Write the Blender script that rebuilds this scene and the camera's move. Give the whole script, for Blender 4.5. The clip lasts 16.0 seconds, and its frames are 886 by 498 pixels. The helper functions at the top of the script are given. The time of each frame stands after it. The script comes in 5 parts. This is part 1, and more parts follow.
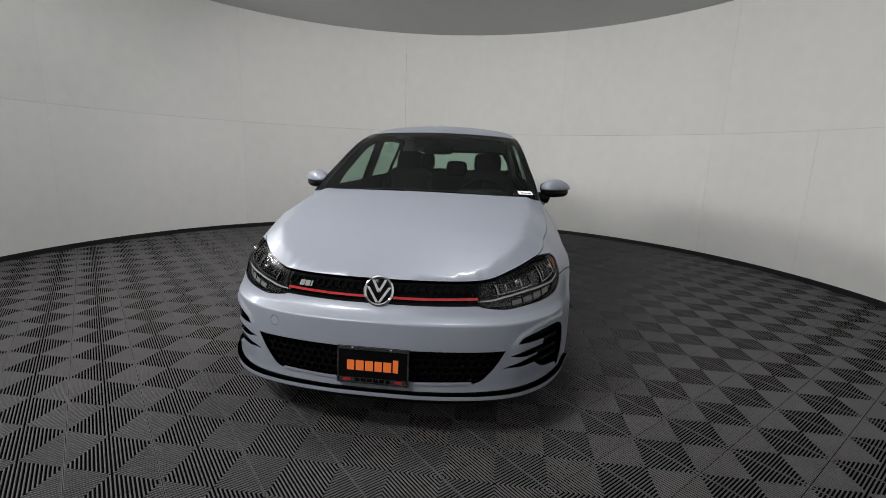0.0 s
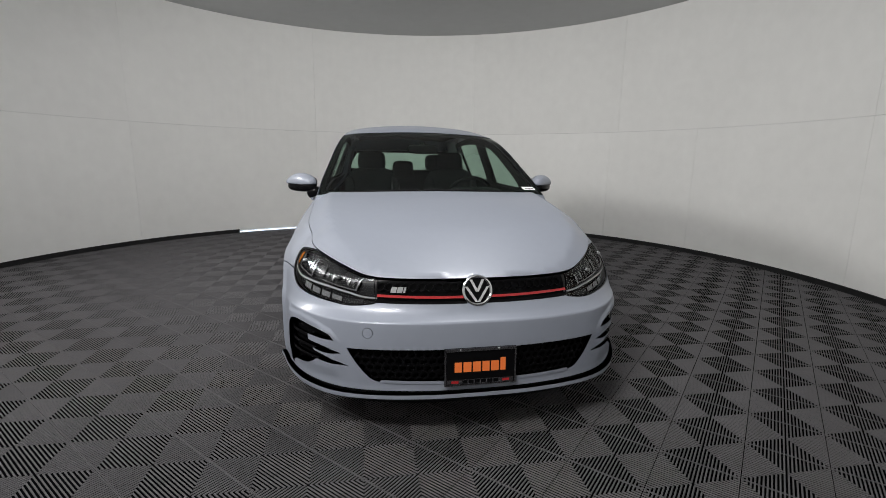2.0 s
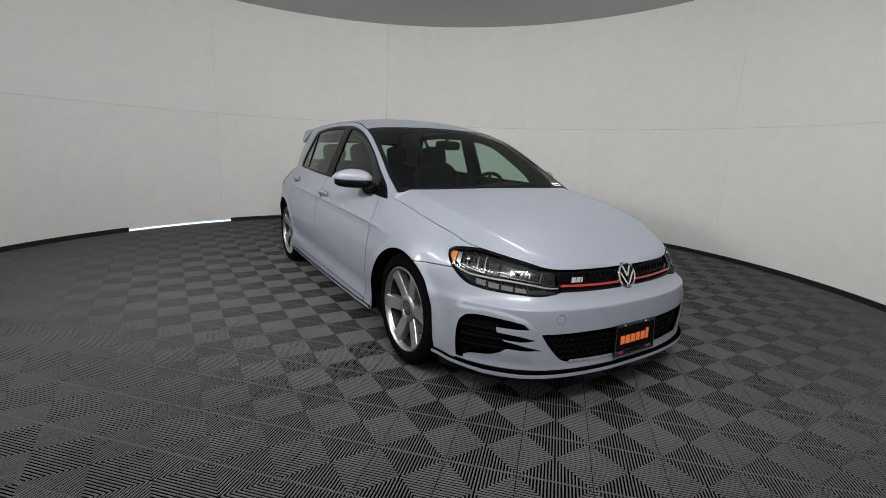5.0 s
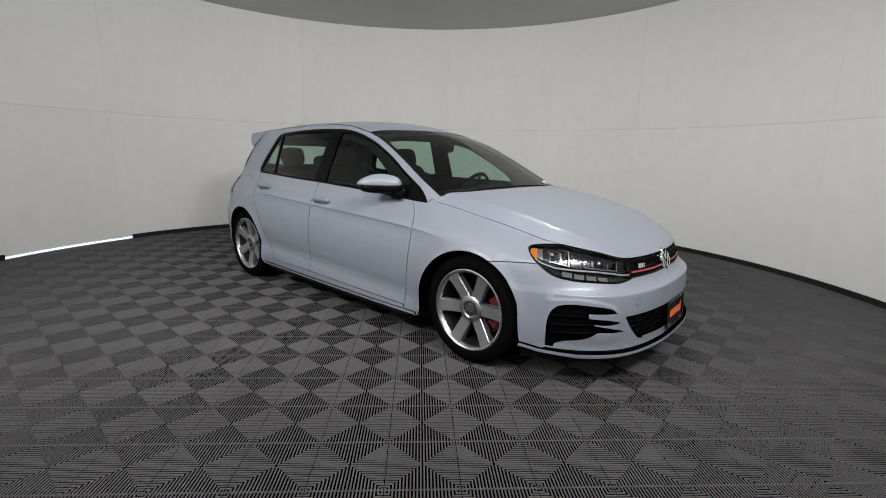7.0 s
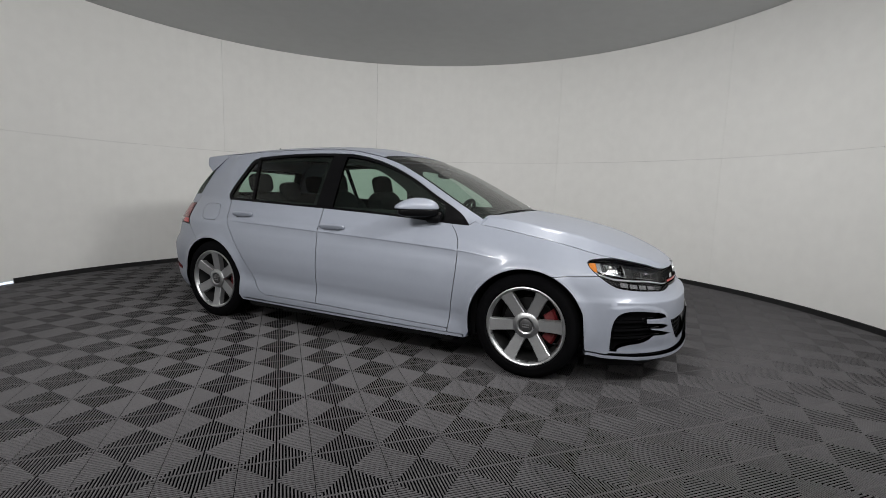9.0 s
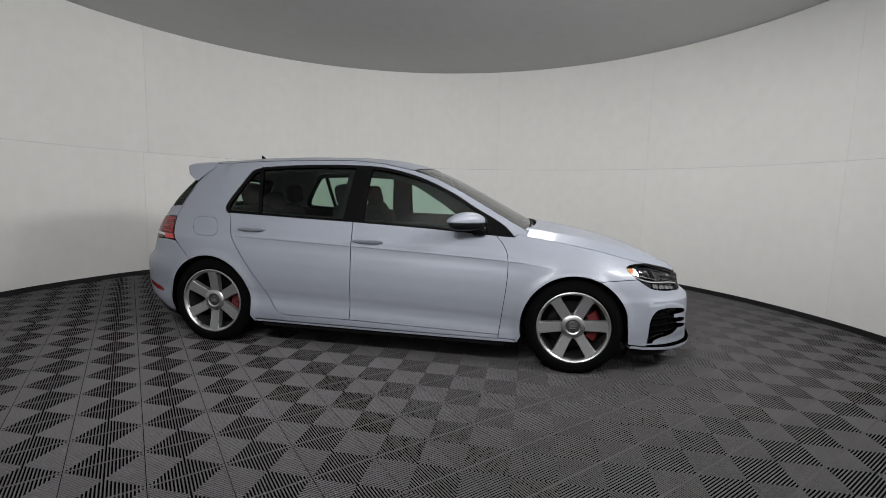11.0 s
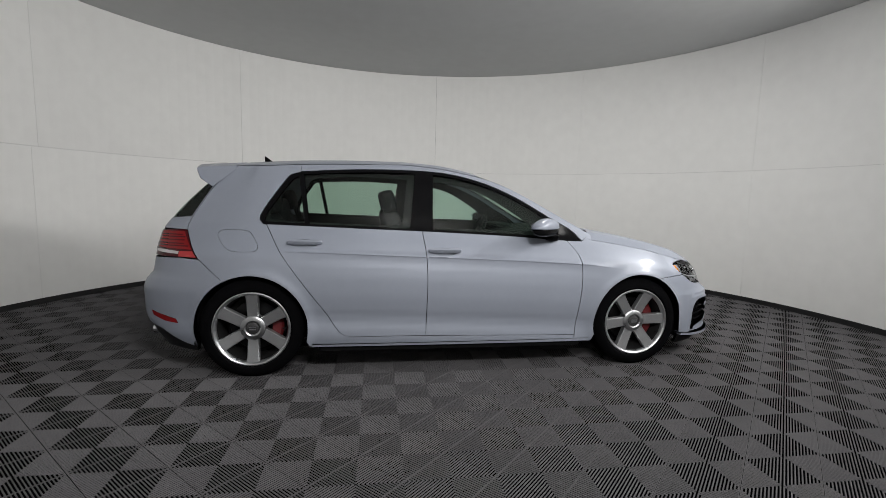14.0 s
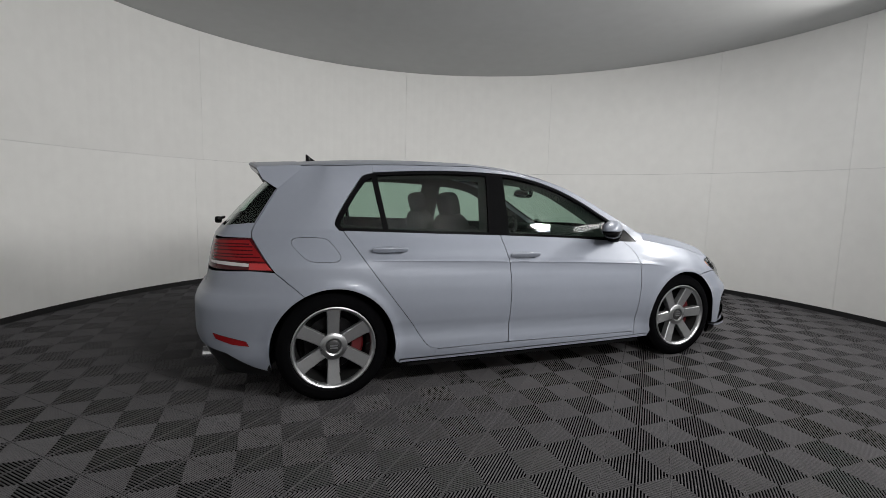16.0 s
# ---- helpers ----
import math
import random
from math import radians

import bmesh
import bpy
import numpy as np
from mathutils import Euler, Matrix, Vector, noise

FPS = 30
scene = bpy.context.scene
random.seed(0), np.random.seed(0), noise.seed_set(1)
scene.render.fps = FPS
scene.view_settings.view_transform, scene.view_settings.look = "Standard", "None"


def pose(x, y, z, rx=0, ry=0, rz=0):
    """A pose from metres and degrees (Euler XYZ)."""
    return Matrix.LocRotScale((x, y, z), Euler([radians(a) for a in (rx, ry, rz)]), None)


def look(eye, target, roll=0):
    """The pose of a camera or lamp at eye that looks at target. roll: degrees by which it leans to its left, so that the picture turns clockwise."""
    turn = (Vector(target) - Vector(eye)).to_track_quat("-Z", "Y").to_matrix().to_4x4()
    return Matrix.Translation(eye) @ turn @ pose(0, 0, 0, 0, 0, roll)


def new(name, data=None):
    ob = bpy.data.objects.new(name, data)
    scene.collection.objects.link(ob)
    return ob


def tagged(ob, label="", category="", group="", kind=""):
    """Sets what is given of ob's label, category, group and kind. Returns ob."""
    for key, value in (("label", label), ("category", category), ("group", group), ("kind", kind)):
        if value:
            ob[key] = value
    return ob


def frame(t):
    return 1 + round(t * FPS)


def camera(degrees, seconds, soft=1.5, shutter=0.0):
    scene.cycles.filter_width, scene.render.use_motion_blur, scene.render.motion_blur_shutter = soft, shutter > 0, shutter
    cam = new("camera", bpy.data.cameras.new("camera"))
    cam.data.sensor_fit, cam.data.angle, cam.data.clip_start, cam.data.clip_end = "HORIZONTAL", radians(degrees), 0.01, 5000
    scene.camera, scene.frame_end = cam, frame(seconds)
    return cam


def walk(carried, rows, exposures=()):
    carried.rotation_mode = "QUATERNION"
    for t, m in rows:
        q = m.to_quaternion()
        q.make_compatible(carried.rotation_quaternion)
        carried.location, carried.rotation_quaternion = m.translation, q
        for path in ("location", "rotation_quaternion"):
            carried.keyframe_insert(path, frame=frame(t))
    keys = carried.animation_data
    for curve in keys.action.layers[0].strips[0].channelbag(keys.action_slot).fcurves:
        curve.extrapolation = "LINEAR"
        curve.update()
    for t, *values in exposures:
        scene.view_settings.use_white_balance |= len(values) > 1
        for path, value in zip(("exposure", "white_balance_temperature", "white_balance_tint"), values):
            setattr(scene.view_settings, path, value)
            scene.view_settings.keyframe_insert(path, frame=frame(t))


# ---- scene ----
cam = camera(88.1, 16.0, soft=0.75)
PATH = [
    (0, (0.448, -3.903, 1.179), (0.255, -1.952, 0.783), 2.1),
    (0.5, (0.23, -3.922, 1.166), (0.209, -1.959, 0.781), 1.6),
    (1, (0.015, -3.931, 1.156), (0.119, -1.969, 0.782), 1.2),
    (1.5, (-0.237, -3.927, 1.152), (0.001, -1.978, 0.773), 1.2),
    (2, (-0.481, -3.88, 1.152), (-0.105, -1.954, 0.77), 0.8),
    (2.5, (-0.727, -3.843, 1.16), (-0.215, -1.95, 0.77), 0.9),
    (3, (-0.967, -3.8, 1.169), (-0.302, -1.957, 0.768), 1.1),
    (3.5, (-1.222, -3.716, 1.182), (-0.442, -1.921, 0.773), 1.2),
    (4, (-1.481, -3.662, 1.199), (-0.639, -1.897, 0.781), 1.8),
    (6.5, (-2.603, -2.989, 1.191), (-1.187, -1.638, 0.779), 1.6),
    (7, (-2.808, -2.809, 1.189), (-1.315, -1.543, 0.779), 1.4),
    (7.5, (-2.989, -2.615, 1.157), (-1.396, -1.476, 0.752), 1.5),
    (8, (-3.14, -2.379, 1.14), (-1.457, -1.353, 0.797), 1.7),
    (8.5, (-3.253, -2.17, 1.097), (-1.52, -1.213, 0.813), 1.7),
    (9, (-3.42, -1.935, 1.1), (-1.608, -1.126, 0.847), 1.7),
    (11.5, (-3.876, -0.689, 1.178), (-1.903, -0.463, 0.936), 1.6),
    (12, (-3.892, -0.468, 1.158), (-1.91, -0.336, 0.923), 1.5),
    (12.5, (-3.867, -0.202, 1.149), (-1.88, -0.203, 0.922), 1.4),
    (13, (-3.879, 0.042, 1.149), (-1.893, -0.041, 0.929), 1.4),
    (13.5, (-3.845, 0.365, 1.153), (-1.87, 0.139, 0.929), 1.5),
    (14, (-3.76, 0.62, 1.178), (-1.802, 0.279, 0.952), 1.4),
    (14.5, (-3.699, 0.922, 1.184), (-1.761, 0.482, 0.959), 1.4),
    (15, (-3.614, 1.173, 1.17), (-1.7, 0.637, 0.945), 1.3),
    (15.5, (-3.476, 1.427, 1.163), (-1.597, 0.776, 0.946), 1.2),
    (16, (-3.348, 1.7, 1.19), (-1.506, 0.955, 0.961), 1.4),
]
walk(cam, [(t, look(eye, target, roll)) for t, eye, target, roll in PATH])

# ---- light ----
world = bpy.data.worlds.new("world")
scene.world = world
world.use_nodes = True
world.node_tree.nodes["Background"].inputs[0].default_value = (0.6, 0.65, 0.7, 1)
world.node_tree.nodes["Background"].inputs[1].default_value = 0.3
scene.view_settings.exposure = 0.0

ROOM_R, ROOM_H = 4.156, 3.145
ROOM_C = Vector((-0.16, 0.012, 0))
LAMP_POWER = 15.5


def panel_lamp(az, power, width=0.8, height=0.3, shape="RECTANGLE", r=3.95, aim=(0.2, 0.3, 1.25), z=2.72):
    """A lamp panel at the top of the wall, turned down towards the middle of the room."""
    data = bpy.data.lights.new("panel_lamp", "AREA")
    data.shape, data.size, data.size_y, data.energy, data.spread = shape, width, height, power, radians(150)
    data.color = (1.0, 0.985, 0.965)
    ob = new("panel_lamp", data)
    a = radians(az)
    ob.matrix_world = look(ROOM_C + Vector((r * math.cos(a), r * math.sin(a), z)), aim)
    return ob


# soft panels along the unseen side of the room, one small bare lamp and one in the ceiling
for az, share in ((180, 3.4), (191, 1.0), (203, 0.5), (228, 0.5), (240, 0.5), (247, 1.5), (253, 2.4)):
    panel_lamp(az, LAMP_POWER * share, 0.8, 0.42, z=2.5 if 185 < az < 245 else 2.72)
panel_lamp(216, LAMP_POWER * 0.6, 0.36, 0.2, "ELLIPSE", r=4.0, z=2.98)
lamp_data = bpy.data.lights.new("ceiling_lamp", "AREA")
lamp_data.shape, lamp_data.size, lamp_data.energy, lamp_data.color = "SQUARE", 0.5, 32.0, (1.0, 0.985, 0.965)
new("ceiling_lamp", lamp_data).matrix_world = pose(0.45, -1.5, ROOM_H - 0.012)


# ---- materials ----
def mat(name, color, rough=0.5, metal=0.0, vary=0.0, scale=8.0, bump=0.0, bump_scale=60.0, coat=0.0, spec=0.5, rough_vary=0.0, random_vary=0.0):
    """A plain surface with slow colour variation, fine relief and uneven gloss."""
    m = bpy.data.materials.new(name)
    m.use_nodes = True
    nt = m.node_tree
    b = nt.nodes["Principled BSDF"]
    b.inputs["Roughness"].default_value = rough
    b.inputs["Metallic"].default_value = metal
    b.inputs["Coat Weight"].default_value = coat
    b.inputs["Coat Roughness"].default_value = 0.03
    b.inputs["Specular IOR Level"].default_value = spec
    b.inputs["Base Color"].default_value = (*color, 1)
    co = nt.nodes.new("ShaderNodeTexCoord")
    if vary or rough_vary or random_vary:
        n1 = nt.nodes.new("ShaderNodeTexNoise")
        n1.inputs["Scale"].default_value, n1.inputs["Detail"].default_value = scale, 6
        nt.links.new(co.outputs["Object"], n1.inputs["Vector"])
        n2 = nt.nodes.new("ShaderNodeTexNoise")
        n2.inputs["Scale"].default_value, n2.inputs["Detail"].default_value = scale * 9, 3
        nt.links.new(co.outputs["Object"], n2.inputs["Vector"])
        add = nt.nodes.new("ShaderNodeMath")
        add.operation = "ADD"
        nt.links.new(n1.outputs["Fac"], add.inputs[0])
        nt.links.new(n2.outputs["Fac"], add.inputs[1])
        src = add.outputs[0]
        if random_vary:
            inf = nt.nodes.new("ShaderNodeObjectInfo")
            mul = nt.nodes.new("ShaderNodeMath")
            mul.operation = "MULTIPLY_ADD"
            nt.links.new(inf.outputs["Random"], mul.inputs[0])
            mul.inputs[1].default_value = random_vary
            nt.links.new(src, mul.inputs[2])
            src = mul.outputs[0]
        if vary or random_vary:
            mr = nt.nodes.new("ShaderNodeMapRange")
            mr.inputs["From Min"].default_value, mr.inputs["From Max"].default_value = 0.6, 1.4 + random_vary
            mr.inputs["To Min"].default_value, mr.inputs["To Max"].default_value = 1 - vary, 1 + vary
            nt.links.new(src, mr.inputs["Value"])
            mx = nt.nodes.new("ShaderNodeVectorMath")
            mx.operation = "SCALE"
            mx.inputs[0].default_value = color
            nt.links.new(mr.outputs[0], mx.inputs["Scale"])
            nt.links.new(mx.outputs[0], b.inputs["Base Color"])
        if rough_vary:
            mr = nt.nodes.new("ShaderNodeMapRange")
            mr.inputs["From Min"].default_value, mr.inputs["From Max"].default_value = 0.6, 1.4
            mr.inputs["To Min"].default_value, mr.inputs["To Max"].default_value = rough - rough_vary, rough + rough_vary
            nt.links.new(n1.outputs["Fac"], mr.inputs["Value"])
            mr.inputs["From Min"].default_value, mr.inputs["From Max"].default_value = 0.3, 0.7
            nt.links.new(mr.outputs[0], b.inputs["Roughness"])
    if bump:
        n3 = nt.nodes.new("ShaderNodeTexNoise")
        n3.inputs["Scale"].default_value, n3.inputs["Detail"].default_value = bump_scale, 4
        nt.links.new(co.outputs["Object"], n3.inputs["Vector"])
        bp = nt.nodes.new("ShaderNodeBump")
        bp.inputs["Strength"].default_value = bump
        bp.inputs["Distance"].default_value = 0.01
        nt.links.new(n3.outputs["Fac"], bp.inputs["Height"])
        nt.links.new(bp.outputs[0], b.inputs["Normal"])
    return m


def emit(name, color, strength):
    m = bpy.data.materials.new(name)
    m.use_nodes = True
    b = m.node_tree.nodes["Principled BSDF"]
    b.inputs["Base Color"].default_value = (*color, 1)
    b.inputs["Emission Color"].default_value = (*color, 1)
    b.inputs["Emission Strength"].default_value = strength
    return m


M_WALL = mat("painted_wall_panel", (0.785, 0.785, 0.772), 0.55, vary=0.06, scale=0.8, bump=0.05, bump_scale=220, random_vary=0.5)
M_CEIL = mat("grey_ceiling_cloth", (0.55, 0.56, 0.56), 0.85, vary=0.04, scale=0.7)
M_BLACK = mat("black_rubber_base", (0.012, 0.012, 0.013), 0.45, vary=0.2, scale=20)
M_TILE = mat("grey_ribbed_plastic", (0.099, 0.0962, 0.1015), 0.6, vary=0.14, scale=6, random_vary=0.5, spec=0.1)
# near-black stands in for shade deep between tile ribs; also backs wall panels
M_SUB = mat("gap_shade_black", (0.0025, 0.0025, 0.003), 0.95, vary=0.2, spec=0.0)


# ---- mesh helpers ----
def link_mesh(name, verts, faces, material, parent=None, smooth=False, label=""):
    me = bpy.data.meshes.new(name)
    me.from_pydata([tuple(v) for v in verts], [], faces)
    if smooth:
        me.shade_smooth()
    me.materials.append(material)
    ob = new(name, me)
    ob.parent = parent
    if label:
        ob["label"] = label
    return ob


def part(name, bm, material, parent, label="", smooth=False):
    me = bpy.data.meshes.new(name)
    bm.normal_update()
    bm.to_mesh(me)
    bm.free()
    if smooth:
        me.shade_smooth()
    me.materials.append(material)
    ob = new(name, me)
    ob.parent = parent
    if label:
        ob["label"] = label
    return ob


def arc_slab(r0, r1, a0, a1, z0, z1, n):
    """Verts and faces of a curved slab between two radii and two angles."""
    v, f = [], []
    for i in range(n + 1):
        a = a0 + (a1 - a0) * i / n
        c, s = math.cos(a), math.sin(a)
        for r, z in ((r0, z0), (r0, z1), (r1, z1), (r1, z0)):
            v.append((ROOM_C.x + r * c, ROOM_C.y + r * s, z))
    for i in range(n):
        for k in range(4):
            p, q = i * 4 + k, i * 4 + (k + 1) % 4
            f.append((p, q, q + 4, p + 4))
    f += [(0, 3, 2, 1), (n * 4, n * 4 + 1, n * 4 + 2, n * 4 + 3)]
    return v, f


# ---- room ----
def disc(name, r, z0, z1, material, n=128):
    bm = bmesh.new()
    bmesh.ops.create_cone(bm, cap_ends=True, segments=n, radius1=r, radius2=r, depth=z1 - z0,
                          matrix=Matrix.Translation((ROOM_C.x, ROOM_C.y, (z0 + z1) / 2)))
    return part(name, bm, material, None)


# shallow ribs over a blackened slab: the gap shade is in its colour
floor = tagged(disc("floor", 4.7, -0.12, -0.0036, M_SUB), "floor slab under grey ribbed plastic tiles, blackened as gap shade", "floor", kind="structure")
ceiling = tagged(disc("ceiling", 4.7, ROOM_H + 0.004, ROOM_H + 0.12, M_CEIL), "plain matt grey flat round ceiling", "ceiling", kind="structure")
wall_back = link_mesh("wall_round", *arc_slab(ROOM_R + 0.012, ROOM_R + 0.16, 0, math.tau, 0.0, ROOM_H, 256), M_SUB)
tagged(wall_back, "white painted round wall of tall curved panels", "wall", kind="structure")
GAP = 0.0009
SEAM_Z = 1.58
LOWER = [-72.6, -40.2, -7.8, 18.7, 35.5, 67.3, 102.6, 138.3, 171, 203, 235, 267]
UPPER = [-72.6, -40.2, -7.8, 34.0, 66.4, 102.6, 138.3, 171, 203, 235, 267]
for rows, z0, z1 in ((LOWER, 0.0, SEAM_Z - 0.001), (UPPER, SEAM_Z + 0.001, ROOM_H)):
    for i, a in enumerate(rows):
        b = rows[i + 1] if i + 1 < len(rows) else rows[0] + 360
        n = max(6, int((b - a) / 1.6))
        v, f = arc_slab(ROOM_R, ROOM_R + 0.0118, radians(a) + GAP / ROOM_R, radians(b) - GAP / ROOM_R, z0, z1, n)
        link_mesh("wall_panel", v, f, M_WALL, wall_back)
GAP_A, GAP_B = radians(101.0), radians(120.0)
v, f = arc_slab(ROOM_R - 0.012, ROOM_R - 0.0005, GAP_B, GAP_A + math.tau, 0.0, 0.055, 256)
baseboard = tagged(link_mesh("baseboard", v, f, M_BLACK), "black rubber strip along the foot of the wall", "baseboard", kind="structure")

# daylight that shows through a gap at the foot of the wall
M_DAY = emit("daylight_gap", (0.68, 0.83, 1.0), 1.8)
v, f = arc_slab(ROOM_R - 0.006, ROOM_R - 0.0005, GAP_A + 0.002, GAP_B - 0.002, 0.009, 0.023, 40)
tagged(link_mesh("wall_gap", v, f, M_DAY), "bright strip of daylight through a gap under the wall", "light gap", kind="structure")

# ---- floor tiles ----
TILE, TURN, TU, TV = 0.2805, radians(43.45), -0.02, 0.018
RIBS = 22
RIB_H = 0.0034


def tile_geometry():
    """One square ribbed tile: a thin plate and ribs that run square to each edge and end on the diagonals."""
    v, f = [], []

    def box(x0, x1, y0a, y0b, y1, z0, z1, turn):
        c, s = [(1, 0), (0, 1), (-1, 0), (0, -1)][turn]
        b = len(v)
        for z, e in ((z0, 0.0), (z1, min(0.0013, 0.3 * (x1 - x0)))):
            for x, y in ((x0 + e, y0a), (x1 - e, y0b), (x1 - e, y1), (x0 + e, y1)):
                v.append((x * c - y * s, x * s + y * c, z))
        f.extend([(b + 4, b + 5, b + 6, b + 7), (b, b + 1, b + 5, b + 4), (b + 1, b + 2, b + 6, b + 5), (b + 2, b + 3, b + 7, b + 6), (b + 3, b, b + 4, b + 7)])

    h = TILE / 2 - 0.0011
    p = TILE / RIBS
    for turn in range(4):
        for i in range(RIBS):
            x0 = -TILE / 2 + p * (i + 0.26)
            x1 = x0 + p * 0.48
            inner = [-abs(x) for x in (x0, x1)]
            # ribs stop short of the edge on two sides, where an open seam stays
            end = -h + (0.0004 if turn % 2 == 0 else 0.0)
            box(max(x0, -h), min(x1, h), min(inner[0], -0.001), min(inner[1], -0.001), end, -RIB_H, 0.0, turn)
    for turn in (1, 3):
        box(-h, h, -h + 0.0018, -h + 0.0018, -h, -RIB_H, -0.0006, turn)
    return v, f


tv, tf = tile_geometry()
# box() writes the far edge first: y0 is the inner end, y1 the outer edge
tile_mesh = bpy.data.meshes.new("floor_tile")
tile_mesh.from_pydata(tv, [], [tuple(reversed(q)) for q in tf])
tile_mesh.materials.append(M_TILE)
tile_mesh.validate()
cells = []
for i in range(-17, 18):
    for j in range(-17, 18):
        u, w = (i + 0.5 + TU) * TILE, (j + 0.5 + TV) * TILE
        c, s = math.cos(TURN), math.sin(TURN)
        x, y = u * c - w * s, u * s + w * c
        if math.hypot(x - ROOM_C.x, y - ROOM_C.y) < ROOM_R + 0.2:
            near = math.hypot(x + 1.3, y + 1.2)
            cells.append((near, x, y))
cells.sort()
far = cells[300:]
va = np.array(tv)
c, s = math.cos(TURN), math.sin(TURN)
rot = np.c_[va[:, 0] * c - va[:, 1] * s, va[:, 0] * s + va[:, 1] * c, va[:, 2]]
allv = np.concatenate([rot + np.array((x, y, 0)) for _, x, y in far])
allf = (np.array([tuple(reversed(q)) for q in tf])[None] + (np.arange(len(far)) * len(tv))[:, None, None]).reshape(-1, 4)
rest = link_mesh("floor_tiles", allv, allf.tolist(), M_TILE, floor)
tagged(rest, "grey ribbed plastic floor tiles", kind="stuff")


def lay_near_tiles():
    for _, x, y in cells[:300]:
        ob = new("tile", tile_mesh)
        ob.parent = floor
        ob.matrix_basis = pose(x, y, 0, 0, 0, math.degrees(TURN))

# ---- car: surfaces ----
from mathutils.geometry import delaunay_2d_cdt

M_PAINT = mat("silver_white_metallic_paint", (0.240, 0.260, 0.308), 0.42, metal=0.12, vary=0.02, scale=3, coat=0.28, spec=0.3)
M_PAINT.node_tree.nodes["Principled BSDF"].inputs["Coat Roughness"].default_value = 0.09
M_GLOSSBLACK = mat("gloss_black_plastic", (0.004, 0.004, 0.0045), 0.14, vary=0.1, spec=0.05)
M_PLASTIC = mat("matt_black_plastic", (0.007, 0.007, 0.0075), 0.6, vary=0.15, scale=30, spec=0.12)
M_CHROME = mat("bright_chrome", (0.85, 0.86, 0.88), 0.08, metal=1.0)
M_ALU = mat("silver_alloy", (0.34, 0.345, 0.355), 0.42, metal=0.75, vary=0.08, scale=15)
M_TYRE = mat("tyre_rubber", (0.0035, 0.0035, 0.004), 0.9, vary=0.2, scale=25, bump=0.1, bump_scale=300, spec=0.01)
M_RED = mat("red_paint", (0.38, 0.015, 0.018), 0.3, coat=0.5)
M_CALIPER = mat("dull_red_caliper", (0.10, 0.006, 0.008), 0.5, vary=0.15, scale=30)
M_ORANGE = mat("orange_print", (0.85, 0.19, 0.04), 0.5)
M_WHITE = mat("white_paper", (0.8, 0.8, 0.8), 0.6)
M_CLOTH = mat("dark_seat_cloth", (0.009, 0.009, 0.010), 0.9, vary=0.2, scale=40, bump=0.2, bump_scale=400, spec=0.1)
M_TRIM = mat("dark_cabin_trim", (0.008, 0.008, 0.0085), 0.7, vary=0.15, scale=20, spec=0.15)
M_HEADLINER = mat("grey_headliner", (0.02, 0.02, 0.02), 0.9, spec=0.1)
# disc steel far darker than bare metal, for the shade behind the spokes
M_STEEL = mat("shaded_brushed_brake_steel", (0.03, 0.03, 0.031), 0.45, metal=1.0)


def glass(name, tint, spec_rough=0.0, base=0.042, graze=0.9):
    m = bpy.data.materials.new(name)
    m.use_nodes = True
    nt = m.node_tree
    nt.nodes.remove(nt.nodes["Principled BSDF"])
    out = nt.nodes["Material Output"]
    tr = nt.nodes.new("ShaderNodeBsdfTransparent")
    tr.inputs[0].default_value = (*tint, 1)
    gl = nt.nodes.new("ShaderNodeBsdfGlossy")
    gl.inputs["Roughness"].default_value = spec_rough
    lw = nt.nodes.new("ShaderNodeLayerWeight")
    pw = nt.nodes.new("ShaderNodeMath")
    pw.operation = "POWER"
    pw.inputs[1].default_value = 5.0
    nt.links.new(lw.outputs["Facing"], pw.inputs[0])
    fr = nt.nodes.new("ShaderNodeMath")
    fr.operation = "MULTIPLY_ADD"
    fr.inputs[1].default_value, fr.inputs[2].default_value = graze, base
    nt.links.new(pw.outputs[0], fr.inputs[0])
    mx = nt.nodes.new("ShaderNodeMixShader")
    nt.links.new(fr.outputs[0], mx.inputs[0])
    nt.links.new(tr.outputs[0], mx.inputs[1])
    nt.links.new(gl.outputs[0], mx.inputs[2])
    nt.links.new(mx.outputs[0], out.inputs[0])
    return m


M_GLASS = glass("green_tinted_car_glass", (0.66, 0.80, 0.72))
M_PRIVACY = glass("dark_tinted_rear_glass", (0.60, 0.73, 0.655))
M_LENS = glass("clear_lamp_lens", (0.86, 0.87, 0.88), 0.0, 0.022, 0.25)


def smooth(x, a, b):
    t = np.clip((np.asarray(x, float) - a) / (b - a), 0, 1)
    return t * t * (3 - 2 * t)


def pch(*knots):
    """A smooth curve through (x, y) knots that does not overshoot."""
    xs, ys = np.array(knots, float).T
    h, d = np.diff(xs), np.diff(ys) / np.diff(xs)
    m = np.zeros(len(xs))
    m[0], m[-1] = d[0], d[-1]
    for i in range(1, len(xs) - 1):
        if d[i - 1] * d[i] > 0:
            m[i] = 2 * d[i - 1] * d[i] / (d[i - 1] + d[i])

    def at(x):
        x = np.clip(np.asarray(x, float), xs[0], xs[-1])
        i = np.clip(np.searchsorted(xs, x) - 1, 0, len(xs) - 2)
        t = (x - xs[i]) / h[i]
        return (ys[i] * (1 + 2 * t) * (1 - t) ** 2 + m[i] * h[i] * t * (1 - t) ** 2
                + ys[i + 1] * t * t * (3 - 2 * t) + m[i + 1] * h[i] * t * t * (t - 1))
    return at


